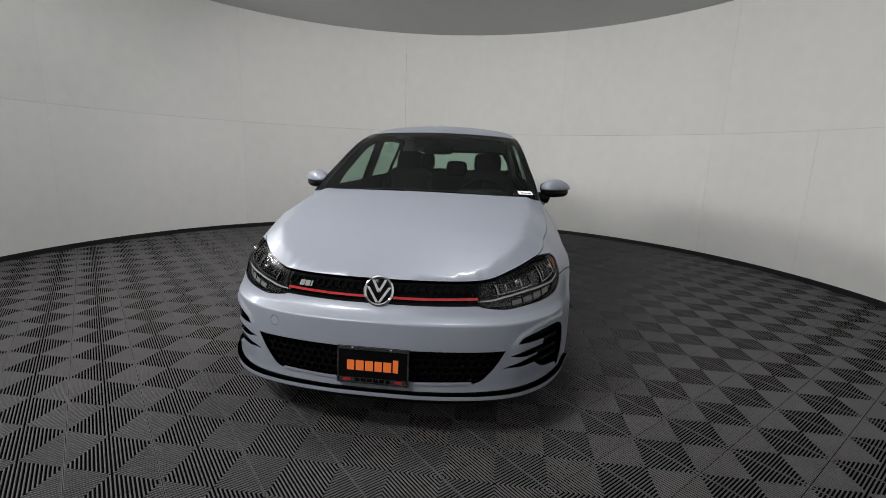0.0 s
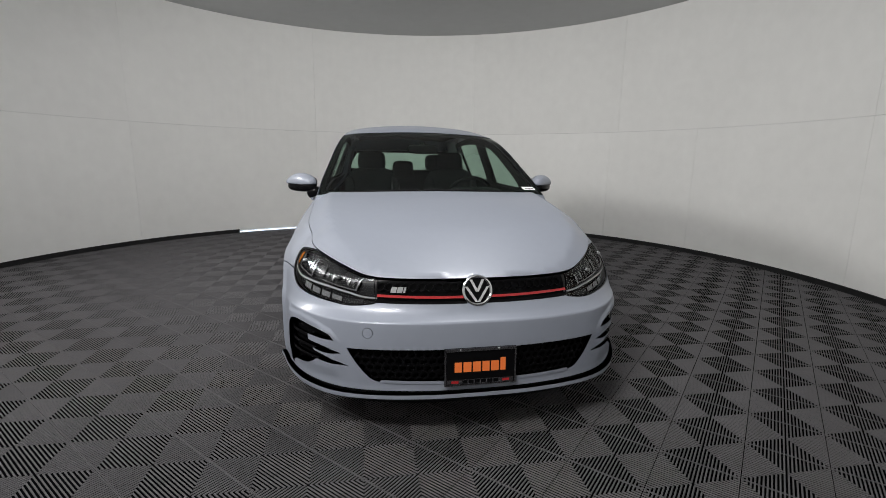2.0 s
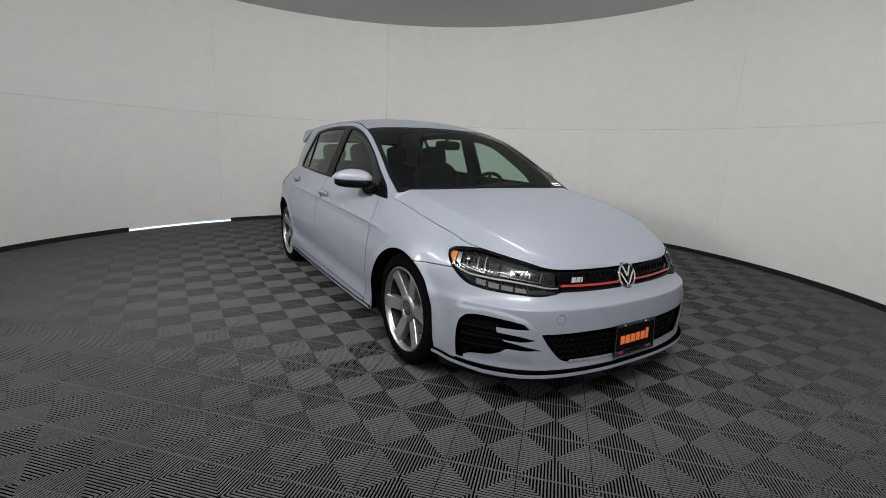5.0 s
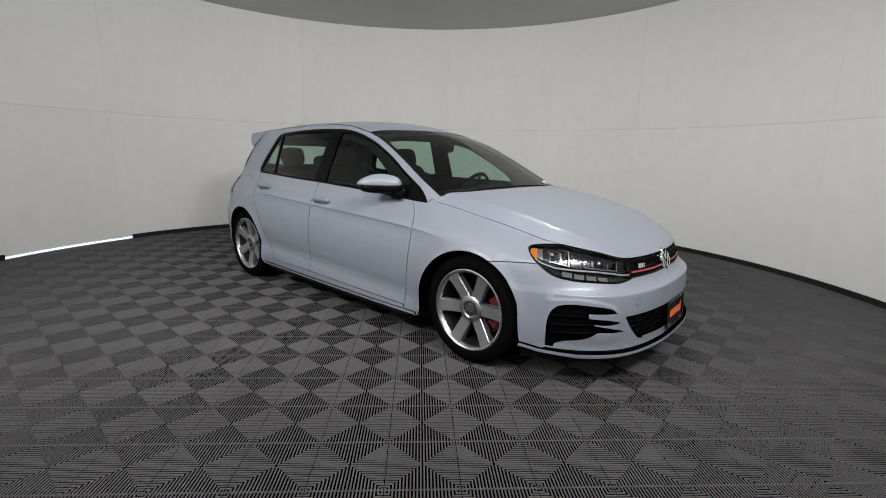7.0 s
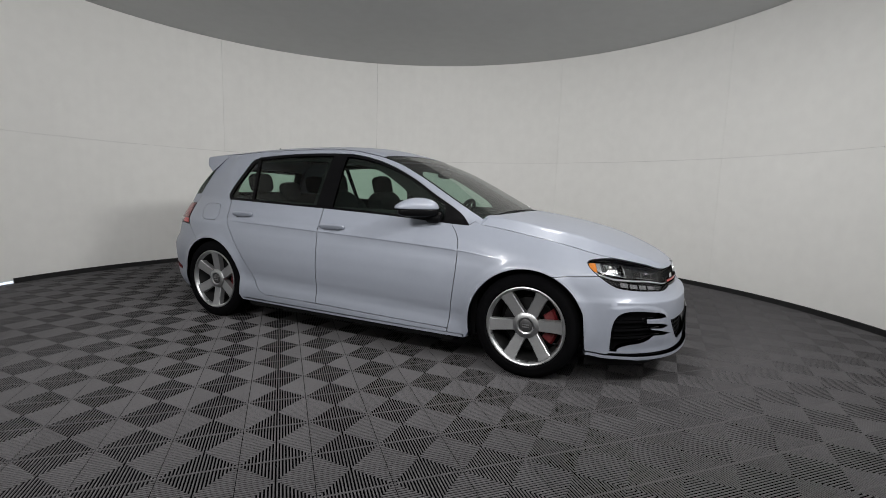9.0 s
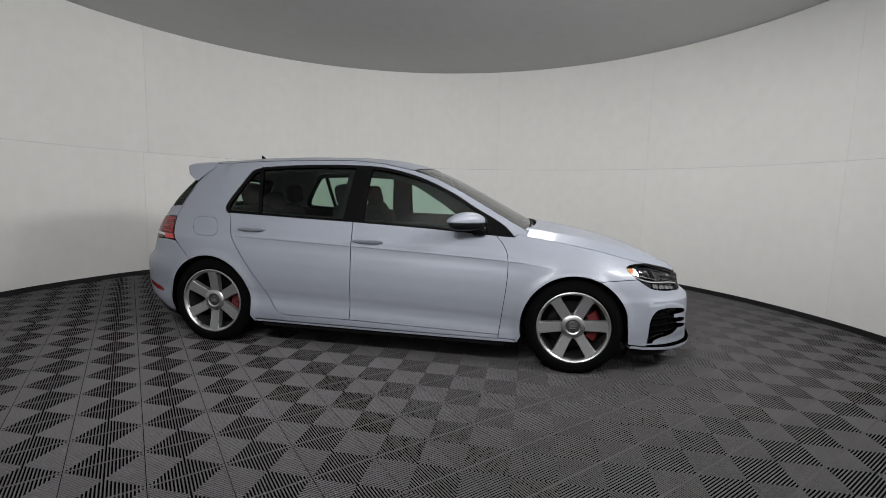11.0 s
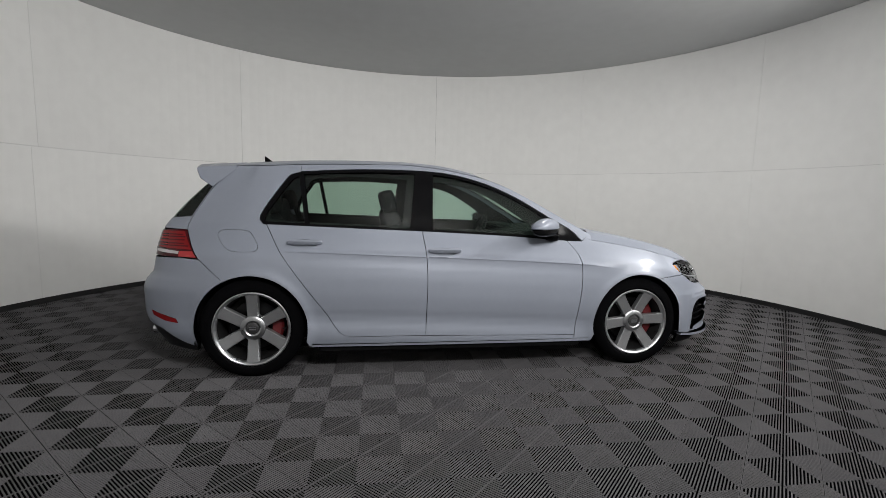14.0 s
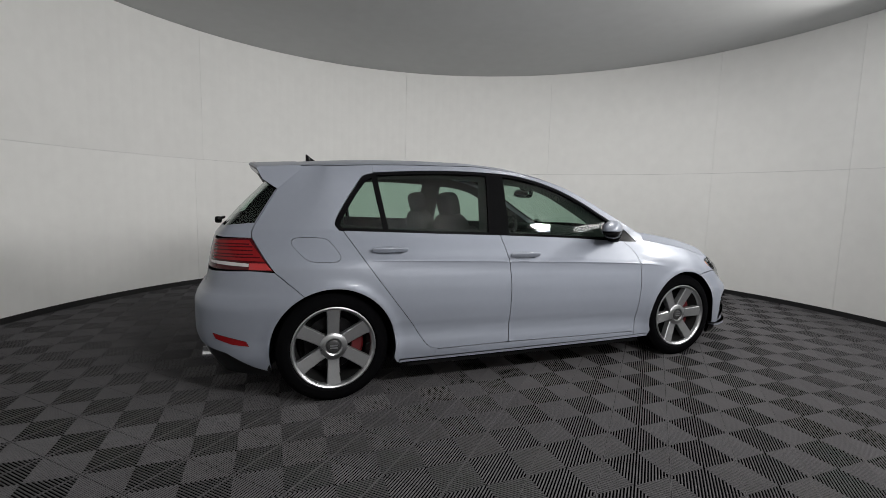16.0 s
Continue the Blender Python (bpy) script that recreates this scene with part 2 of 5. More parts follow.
def spline(pts, n=8, closed=False):
    """Points along a Catmull-Rom curve through pts."""
    p = np.array(pts, float)
    if len(p) == 2 and not closed:
        return np.array([p[0] + (p[1] - p[0]) * k / n for k in range(n + 1)])
    if closed:
        q = np.vstack([p[-1], p, p[0], p[1]])
        segs = len(p)
    else:
        q = np.vstack([2 * p[0] - p[1], p, 2 * p[-1] - p[-2]])
        segs = len(p) - 1
    out = []
    for i in range(segs):
        a, b, c, d = q[i:i + 4]
        for k in range(n):
            t = k / n
            out.append(0.5 * (2 * b + (c - a) * t + (2 * a - 5 * b + 4 * c - d) * t * t + (3 * b - a - 3 * c + d) * t ** 3))
    if not closed:
        out.append(p[-1])
    return np.array(out)


def loop(*curves):
    """One closed outline from curves laid end to end, doubled points dropped."""
    out = []
    for c in curves:
        for p in np.array(c, float):
            if not out or np.hypot(*(p - out[-1])) > 1e-4:
                out.append(p)
    if np.hypot(*(out[0] - out[-1])) < 1e-4:
        out.pop()
    return np.array(out)


def dense(poly, step):
    out = []
    for i, p in enumerate(poly):
        q = poly[(i + 1) % len(poly)]
        n = max(1, int(np.ceil(np.hypot(*(q - p)) / step)))
        out += [p + (q - p) * k / n for k in range(n)]
    return np.array(out)


def inside(pts, polys):
    odd = np.zeros(len(pts), bool)
    x, y = pts[:, 0], pts[:, 1]
    for poly in polys:
        for i in range(len(poly)):
            (x0, y0), (x1, y1) = poly[i], poly[(i + 1) % len(poly)]
            if y0 != y1:
                cross = ((y0 > y) != (y1 > y)) & (x < (x1 - x0) * (y - y0) / (y1 - y0) + x0)
                odd ^= cross
    return odd


def fill(outer, holes, step, extra=None):
    """Flat points and triangles that fill an outline with holes."""
    rings = [dense(np.array(p, float), step) for p in [outer, *holes]]
    edge = np.vstack(rings)
    lo, hi = rings[0].min(0), rings[0].max(0)
    gx, gy = np.meshgrid(np.arange(lo[0] + step / 2, hi[0], step), np.arange(lo[1] + step / 2, hi[1], step))
    gx = gx + (np.arange(gx.shape[0]) % 2)[:, None] * step * 0.5
    grid = np.c_[gx.ravel(), gy.ravel()]
    if extra is not None and len(extra):
        near = np.array([np.min(np.hypot(*(extra - g).T)) for g in grid]) < step * 0.4
        grid = np.vstack([grid[~near], extra])
    grid = grid[inside(grid, rings)] if len(grid) else grid
    if len(grid):
        far_ok = np.array([np.min(np.hypot(*(edge - g).T)) > step * 0.42 for g in grid])
        grid = grid[far_ok]
    pts = np.vstack([edge, grid]) if len(grid) else edge
    edges, b = [], 0
    for r in rings:
        edges += [(b + i, b + (i + 1) % len(r)) for i in range(len(r))]
        b += len(r)
    res = delaunay_2d_cdt([Vector(p) for p in pts], edges, [], 0, 1e-7)
    v = np.array([tuple(p) for p in res[0]])
    f = np.array([t for t in res[2] if len(t) == 3])
    keep = inside(v[f].mean(1), rings)
    return v, f[keep], rings


def panel(name, outer, fmap, material, parent, holes=(), step=0.022, depth=0.014, off=0.0, extra=None, label="", rim=True):
    """A sheet laid on the surface fmap(u, v), with turned-in edges and true surface normals."""
    v, f, rings = fill(outer, holes, step, extra)
    e = 8e-4

    def lay(q):
        p = fmap(q[:, 0], q[:, 1])
        n = np.cross(fmap(q[:, 0] + e, q[:, 1]) - fmap(q[:, 0] - e, q[:, 1]), fmap(q[:, 0], q[:, 1] + e) - fmap(q[:, 0], q[:, 1] - e))
        n /= np.linalg.norm(n, axis=1)[:, None] + 1e-12
        hub = np.c_[np.zeros(len(p)), np.clip(p[:, 1], -1.5, 1.5), np.full(len(p), 0.5)]
        if np.sum(n * (p - hub)) < 0:
            n = -n
        return p + n * off, n

    p, n = lay(v)
    tri = f.copy()
    g = np.cross(p[tri[:, 1]] - p[tri[:, 0]], p[tri[:, 2]] - p[tri[:, 0]])
    wrong = np.sum(g * n[tri[:, 0]], axis=1) < 0
    tri[wrong] = tri[wrong][:, ::-1]
    verts, faces, normals = [p], tri.tolist(), [n]
    b = len(p)
    if rim:
        for r in rings:
            q, m = lay(r)
            t = np.roll(q, -1, 0) - np.roll(q, 1, 0)
            side = np.cross(t, m)
            side /= np.linalg.norm(side, axis=1)[:, None] + 1e-12
            k = len(q)
            verts += [q, q - m * depth]
            normals += [side, side]
            faces += [(b + i, b + (i + 1) % k, b + k + (i + 1) % k, b + k + i) for i in range(k)]
            b += 2 * k
    me = bpy.data.meshes.new(name)
    me.from_pydata(np.vstack(verts).tolist(), [], faces)
    me.shade_smooth()
    me.normals_split_custom_set_from_vertices(np.vstack(normals).tolist())
    me.materials.append(material)
    ob = new(name, me)
    ob.parent = parent
    if label:
        ob["label"] = label
    return ob


# plan outline of the widest body, front centre to rear centre
PLAN = spline([(0, -2.185), (0.2, -2.178), (0.4, -2.145), (0.56, -2.085), (0.682, -1.985), (0.775, -1.85), (0.833, -1.68), (0.877, -1.42), (0.883, -1.1),
               (0.893, -0.5), (0.895, 0.2), (0.89, 0.8), (0.88, 1.25), (0.855, 1.55), (0.80, 1.80), (0.715, 1.96), (0.6, 2.035), (0.35, 2.07), (0, 2.08)], 24)
PS = np.r_[0, np.cumsum(np.hypot(*np.diff(PLAN, axis=0).T))]
S_END = PS[-1]
S_MID = float(np.interp(0.0, PLAN[:, 1], PS))
HUB_Y, HUB_Z, ARCH = 1.3155, 0.317, 0.348

# height of the shoulder along the car, half width below and above it
SHOULDER = pch((-2.19, 0.668), (-2.13, 0.672), (-2.05, 0.706), (-1.95, 0.734), (-1.85, 0.754), (-1.75, 0.772), (-1.63, 0.793), (-1.36, 0.837), (-1.12, 0.878), (-0.9, 0.905), (0.28, 0.957), (1.26, 0.985), (2.1, 0.99))
W_DOOR = pch((-0.47, 0.46), (-0.43, 0.53), (-0.385, 0.588), (-0.3, 0.636), (-0.2, 0.676), (-0.1, 0.718), (0.0, 0.757), (0.05, 0.787), (0.1, 0.822),
             (0.150, 0.853), (0.161, 0.8645), (0.167, 0.8692), (0.1715, 0.8668), (0.176, 0.8656), (0.2, 0.867), (0.26, 0.879), (0.34, 0.889), (0.42, 0.891), (0.52, 0.883), (0.575, 0.874), (0.60, 0.874), (0.66, 0.884), (0.70, 0.887), (0.80, 0.87))
W_QUARTER = pch((-0.47, 0.46), (-0.43, 0.53), (-0.385, 0.588), (-0.3, 0.636), (-0.2, 0.676), (-0.1, 0.718), (0.0, 0.757), (0.05, 0.789), (0.1, 0.822),
                (0.15, 0.848), (0.2, 0.867), (0.26, 0.879), (0.34, 0.889), (0.42, 0.891), (0.52, 0.883), (0.60, 0.876), (0.66, 0.884), (0.70, 0.887), (0.80, 0.87))
W_FENDER = pch((-0.45, 0.46), (-0.35, 0.53), (-0.2, 0.61), (-0.1, 0.69), (-0.05, 0.718), (0.0, 0.751), (0.015, 0.767), (0.04, 0.790), (0.08, 0.825), (0.13, 0.856), (0.2, 0.878), (0.33, 0.893), (0.45, 0.895), (0.62, 0.885), (0.8, 0.86))
W_NOSE = pch((-0.45, 0.55), (-0.2, 0.68), (-0.1, 0.735), (-0.03, 0.775), (0.0, 0.792), (0.02, 0.818), (0.06, 0.850), (0.12, 0.875), (0.22, 0.892), (0.4, 0.895), (0.55, 0.885), (0.7, 0.86))
D_FRONT = pch((0.10, 0.10), (0.17, 0.03), (0.20, 0.0), (0.26, 0.006), (0.40, 0.006), (0.47, 0.010), (0.509, 0.013), (0.514, 0.017), (0.520, 0.027), (0.54, 0.051), (0.58, 0.074), (0.66, 0.095), (0.72, 0.125), (0.78, 0.17), (0.85, 0.23), (1.4, 0.5))
D_REAR = pch((0.1, 0.16), (0.2, 0.10), (0.3, 0.04), (0.42, 0.0), (0.56, 0.0), (0.62, 0.025), (0.66, 0.06), (0.77, 0.078), (0.93, 0.11), (0.99, 0.155), (1.1, 0.25), (1.24, 0.385), (1.33, 0.47), (1.4, 0.53))


def body(s, z, sg=1.0, inset=0.0):
    """The car's side, nose and tail as one surface over the way round the plan and the height."""
    s, z = np.asarray(s, float), np.asarray(z, float)
    px, py = np.interp(s, PS, PLAN[:, 0]), np.interp(s, PS, PLAN[:, 1])
    sm = 0.012
    for k in (-1, 1):
        px = px + np.interp(s + k * sm, PS, PLAN[:, 0])
        py = py + np.interp(s + k * sm, PS, PLAN[:, 1])
    px, py = px / 3, py / 3
    y = py + D_FRONT(z) * (1 - smooth(py, -2.0, -1.35)) - D_REAR(z) * smooth(py, 1.15, 2.0)
    d = SHOULDER(py) - z
    k = smooth(py, -1.2, -0.78)
    nz = smooth(py, -1.62, -1.90)
    w = (W_FENDER(d) * (1 - nz) + W_NOSE(d) * nz) * (1 - k) + (W_DOOR(d) + (W_QUARTER(d) - W_DOOR(d)) * smooth(py, 0.98, 1.22)) * k
    w = w * (1 - (0.06 * smooth(py, 0.5, 1.3) + 0.05 * smooth(py, 1.2, 2.0)) * smooth(d, 0.22, 0.0))
    u = smooth(z, 0.78, 1.05) * smooth(px, 0.40, 0.68) * smooth(py, 1.0, 1.5)
    px = px + (np.interp(y, PLAN[:, 1], PLAN[:, 0]) - px) * u
    x = px * (w - inset) / 0.895
    # raised brow round the side intakes of the front bumper
    brow = np.interp(s, [0.564, 0.589, 0.621, 0.70, 0.805, 0.944], [0.416, 0.436, 0.465, 0.488, 0.502, 0.492])
    step = smooth(brow - z, -0.006, 0.016) * smooth(s, 0.565, 0.62) * (1 - smooth(s, 0.92, 1.0)) * smooth(z, 0.25, 0.31)
    t = np.clip((s - 0.56) / 0.4, 0, 1)
    x = x + 0.007 * step * (0.5 + 0.4 * t)
    y = y - 0.007 * step * (0.85 - 0.35 * t)
    for hy in (-HUB_Y, HUB_Y):
        r = np.hypot(py - hy, z - HUB_Z)
        x = x + 0.012 * np.exp(-((r - ARCH) / 0.035) ** 2) * (z > 0.15)
    return np.stack([sg * x, y, z], axis=-1)


def solve_s(axis, value, z, lo, hi):
    """The way round the plan at which the body reaches a given x or y at height z."""
    rising = body(hi, z)[axis] > body(lo, z)[axis]
    for _ in range(42):
        mid = (lo + hi) / 2
        if (body(mid, z)[axis] < value) == rising:
            lo = mid
        else:
            hi = mid
    return (lo + hi) / 2


S_CORNER = float(np.interp(-1.6, PLAN[:, 1], PS))
S_BACK = float(np.interp(1.75, PLAN[:, 1], PS))


def fx(x, z):
    return (solve_s(0, x, z, 0.0, S_CORNER), z)


def sy(y, z):
    return (solve_s(1, y, z, 0.15, S_END - 0.1), z)


def rx(x, z):
    return (solve_s(0, x, z, S_BACK, S_END), z)


HOOD_C = pch((-2.2, 0.60), (-2.09, 0.670), (-2.04, 0.697), (-1.95, 0.739), (-1.85, 0.783), (-1.7, 0.840), (-1.4, 0.911), (-1.1, 0.957), (-0.9, 0.978))
TOP_C = pch((-1.3, 0.815), (-1.15, 0.897), (-0.987, 0.981), (-0.744, 1.108), (-0.502, 1.233), (-0.263, 1.341), (-0.1, 1.393), (0.116, 1.429), (0.4, 1.443),
            (0.68, 1.442), (1.0, 1.433), (1.386, 1.406), (1.6, 1.386), (1.95, 1.366))


S_COWL = float(np.interp(-0.985, PLAN[:, 1], PS))
hood_s = np.linspace(0, S_COWL, 120)
hood_z = SHOULDER(np.interp(hood_s, PS, PLAN[:, 1]))
HOOD_EDGE = body(hood_s, hood_z)
HOOD_EDGE[0, 0] = 0
DROP = pch((0, 0), (0.4, 0.06), (0.7, 0.165), (0.845, 0.232), (0.865, 0.262), (0.885, 0.345), (0.94, 0.66), (1.0, 1.0), (1.1, 1.5))


def hood_surf(x, y, sg=1.0):
    x, y = np.asarray(x, float), np.asarray(y, float)
    xe = np.maximum(np.interp(y, HOOD_EDGE[:, 1], HOOD_EDGE[:, 0]), 0.03)
    ze = np.interp(y, HOOD_EDGE[:, 1], HOOD_EDGE[:, 2])
    z = HOOD_C(y) - (HOOD_C(y) - ze) * DROP(np.abs(x) / xe)
    return np.stack([sg * x, y, z], axis=-1)


def top_surf(x, y, sg=1.0):
    x, y = np.asarray(x, float), np.asarray(y, float)
    k = 0.032 + 0.018 * smooth(y, -0.5, 0.1)
    a = np.abs(x) / 0.6
    z = TOP_C(y) - k * a ** 2 - 0.03 * smooth(y, -0.4, 0.2) * a ** 8
    return np.stack([sg * x, y, z], axis=-1)


def meet(s, surf, lo, hi):
    """Height at which the body meets an upper surface."""
    for _ in range(40):
        mid = (lo + hi) / 2
        p = body(s, mid)
        if surf(p[0], p[1])[2] > mid:
            lo = mid
        else:
            hi = mid
    return (lo + hi) / 2


roof_s = np.linspace(sy(-0.985, 0.95)[0], sy(1.66, 1.30)[0], 120)
roof_z = np.array([meet(s, top_surf, 0.8, 1.43) for s in roof_s])


def hood_line(s):
    return np.interp(s, hood_s, hood_z)


def roof_line(s):
    return np.interp(s, roof_s, roof_z)

# ---- car: outlines ----
def low_edge(y):
    """Height of the lower edge of the side windows."""
    return float(np.interp(y, [-0.905, -0.80, -0.53, 0.05, 0.28, 1.265], [0.889, 0.894, 0.915, 0.941, 0.950, 0.978]))


def ys(pts, n=6):
    """A curve through (y, z) points of the side, as (way, height)."""
    return [sy(y, z) for y, z in (spline(pts, n) if len(pts) > 2 else spline(pts, 4))]


def xs(pts, n=6):
    return [fx(x, z) for x, z in (spline(pts, n) if len(pts) > 2 else spline(pts, 4))]


def arch_arc(hy, a0, a1, r=ARCH, n=40):
    """Wheel opening, angle from straight back, rising over the wheel."""
    return [sy(hy + r * math.cos(radians(a)), HUB_Z + r * math.sin(radians(a))) for a in np.linspace(a0, a1, n)]


DLO_TOP = [(-0.905, 0.893), (-0.82, 0.970), (-0.64, 1.068), (-0.45, 1.176), (-0.214, 1.275), (0.064, 1.339), (0.381, 1.353), (0.72, 1.345), (1.04, 1.323)]
DLO_REAR = [(1.04, 1.323), (1.105, 1.301), (1.15, 1.245), (1.215, 1.15), (1.272, 1.055), (1.285, 1.01), (1.265, 0.979)]
dlo_top = ys(DLO_TOP)
dlo_rear = ys(DLO_REAR)
dlo_low = ys([(y, low_edge(y)) for y in (1.265, 0.9, 0.28, -0.1, -0.53, -0.80, -0.905)])
DLO = loop(dlo_top, dlo_rear, dlo_low)
G = 0.0022


def crease_points(y0, y1):
    out = []
    for y in np.arange(y0, y1, 0.012):
        s = float(np.interp(y, PLAN[:, 1], PS))
        out += [(s, float(SHOULDER(y)) - d) for d in (0.158, 0.1655, 0.171, 0.179)]
    return np.array(out)


FRONT_LINE = [(-0.79, 0.890), (-0.845, 0.825), (-0.872, 0.75), (-0.872, 0.598), (-0.846, 0.366), (-0.832, 0.246)]
MID_LINE = [(0.235, 0.944), (0.215, 0.80), (0.207, 0.646), (0.209, 0.45), (0.213, 0.266)]
REAR_LINE = [(1.243, 0.973), (1.125, 0.79), (0.995, 0.61), (0.863, 0.432), (0.80, 0.335), (0.755, 0.285), (0.70, 0.268)]


def shift(pts, dy, dz=0.0):
    return [(y + dy, z + dz) for y, z in pts]


front_door_loop = loop(ys(shift(FRONT_LINE, G)), ys([(-0.83, 0.246), (0.211, 0.268)]), ys(shift(MID_LINE, -G))[::-1],
                       ys([(0.23, low_edge(0.23) - 0.003), (-0.3, low_edge(-0.3) - 0.003), (-0.786, low_edge(-0.786) - 0.003)]))
rear_door_loop = loop(ys(shift(MID_LINE, G)), ys([(0.215, 0.268), (0.70, 0.268)]), ys(shift(REAR_LINE, -G))[::-1],
                      ys([(1.24, low_edge(1.24) - 0.003), (0.7, low_edge(0.7) - 0.003), (0.24, low_edge(0.24) - 0.003)]))

HL_IN_TOP, HL_IN_LOW = 0.662, 0.582
s_top0, s_top1 = float(np.interp(0.412, HOOD_EDGE[:70, 0], hood_s[:70])), 0.845
hl_top = [(s, float(hood_line(s)) - 0.004) for s in np.linspace(s_top0, s_top1, 16)] + [(0.90, 0.7410), (0.949, 0.739), (1.0, 0.734), (1.032, 0.728), (1.047, 0.719)]
hl_low = [(1.047, 0.719), (1.037, 0.699), (1.012, 0.676), (0.98, 0.652), (0.946, 0.630), (0.905, 0.608), (0.86, 0.591), (0.787, 0.579), (0.723, 0.573), (0.63, 0.568), (0.56, 0.563), (0.50, 0.566), (0.43, 0.576)]
hl_low = spline(hl_low, 5)
hl_top = np.array(hl_top)
HEADLIGHT = loop(hl_top, hl_low)

fender_top = [(s, float(hood_line(s)) - 0.0015) for s in np.linspace(S_COWL, s_top1 + 0.004, 40)]
a_front = math.degrees(math.acos((1.3155 - 1.46) / ARCH))
z_joint = HUB_Z + ARCH * math.sin(radians(a_front))
fender_low_front = [(1.053, 0.719), (1.042, 0.696), (1.017, 0.673), (0.989, 0.652), sy(-1.606, 0.645), sy(-1.53, 0.641)]
hl_over = [tuple(p) for p in hl_top[16:-1]]
fender_loop = loop(fender_top, [(s, z + 0.004) for s, z in hl_over], fender_low_front,
                   arch_arc(-HUB_Y, a_front, -12), ys([(-0.955, 0.203), (-0.833, 0.203)]), ys(shift(FRONT_LINE, -G))[::-1],
                   [sy(-0.80, low_edge(-0.80) - 0.003), sy(-0.907, 0.887)], [sy(-0.94, 0.912), (S_COWL, float(hood_line(S_COWL)) - 0.003)])

hatch_line = [(1.484, 1.352), (1.60, 1.206), (1.69, 1.06), (1.736, 0.975), (1.738, 0.932)]
lamp_front = [(1.738, 0.932), (1.708, 0.882), (1.670, 0.822), (1.626, 0.760)]
a_rear = math.degrees(math.acos((1.475 - HUB_Y) / ARCH))
quarter_roof = [(s, float(roof_line(s)) - 0.003) for s in np.linspace(sy(1.04, 1.37)[0], sy(1.484, 1.352)[0], 24)]
quarter_loop = loop(quarter_roof, ys(hatch_line), ys(lamp_front), ys([(1.626, 0.760), (1.475, HUB_Z + ARCH * math.sin(radians(a_rear)))]),
                    arch_arc(HUB_Y, a_rear, 192), ys([(0.955, 0.207), (0.70, 0.208)]), ys([(0.70, 0.208), (0.702, 0.262)]),
                    ys(shift(REAR_LINE, G))[::-1], [sy(1.272, 0.976)], ys(shift(DLO_REAR, 0.004))[::-1])
rail_top = [(s, float(roof_line(s)) - 0.003) for s in np.linspace(roof_s[0], sy(1.04, 1.37)[0], 70)]
rail_loop = loop(rail_top, ys(shift(DLO_TOP, 0, 0.004))[::-1], [sy(-0.907, 0.892), sy(-0.945, 0.918)])

FLAP = loop(spline([sy(y, z) for y, z in ((1.53, 0.925), (1.49, 0.938), (1.37, 0.936), (1.325, 0.915), (1.275, 0.845), (1.288, 0.813), (1.33, 0.808), (1.41, 0.809), (1.465, 0.826), (1.530, 0.895))], 5, closed=True))

# lamps and openings of the nose
LOWER_GRILLE = [(0.0, 0.402), (0.30, 0.403), (0.537, 0.400)], [(0.537, 0.400), (0.50, 0.34), (0.455, 0.287), (0.425, 0.268), (0.39, 0.262)], [(0.39, 0.262), (0.2, 0.258), (0.0, 0.257)]
lower_half = loop(*[xs(c) for c in LOWER_GRILLE])
FOG = loop(spline([(0.959, 0.236), (0.958, 0.30), (0.955, 0.372), (0.936, 0.428), (0.889, 0.461), (0.795, 0.468), (0.646, 0.450), (0.604, 0.423)], 5),
           [(0.661, 0.4215), (0.755, 0.423), (0.750, 0.399)], spline([(0.750, 0.399), (0.644, 0.389), (0.572, 0.372)], 5),
           spline([(0.572, 0.372), (0.642, 0.363), (0.722, 0.368)], 5), spline([(0.714, 0.3600), (0.642, 0.348), (0.539, 0.322)], 5),
           spline([(0.539, 0.322), (0.624, 0.322), (0.700, 0.326)], 5), spline([(0.700, 0.326), (0.735, 0.303), (0.782, 0.286), (0.860, 0.274), (0.903, 0.259), (0.916, 0.248), (0.918, 0.236)], 5))


def both(half):
    """A half outline from the centre round to the centre, mirrored to the whole one."""
    h = np.array(half)
    m = h[::-1] * np.array((-1, 1))
    return loop(h, m)


def nose(s, z, inset=0.0):
    """The body over signed way: negative on the other side."""
    s = np.asarray(s, float)
    p = body(np.abs(s), z, 1.0, inset)
    p[..., 0] = np.where(s < 0, -p[..., 0], p[..., 0])
    return p


def tail(s, z):
    """The body over signed way from the rear centre."""
    s = np.asarray(s, float)
    p = body(S_END - np.abs(s), z, 1.0)
    p[..., 0] = np.where(s < 0, -p[..., 0], p[..., 0])
    return p


bumper_top = xs([(0.0, 0.572), (0.2, 0.573), (0.41, 0.576)]) + [(s, z - 0.004) for s, z in hl_low[::-1]]
bumper_top = loop(bumper_top)
bumper_half = loop(xs([(0.0, 0.572), (0.2, 0.573), (0.412, 0.5755)]), [(s, z - 0.004) for s, z in hl_low[::-1] if 0.435 < s < 0.972], [(0.981, 0.6475), sy(-1.606, 0.641), sy(-1.53, 0.637)],
                   arch_arc(-HUB_Y, a_front + 1, 192)[:24], [sy(-1.66, 0.262), sy(-1.665, 0.2345)], [sy(-1.75, 0.2215), (0.975, 0.2185), (0.966, 0.2265), fx(0.72, 0.2265), fx(0.6, 0.228), fx(0.4, 0.228), fx(0.2, 0.228), (0.0, 0.228)])

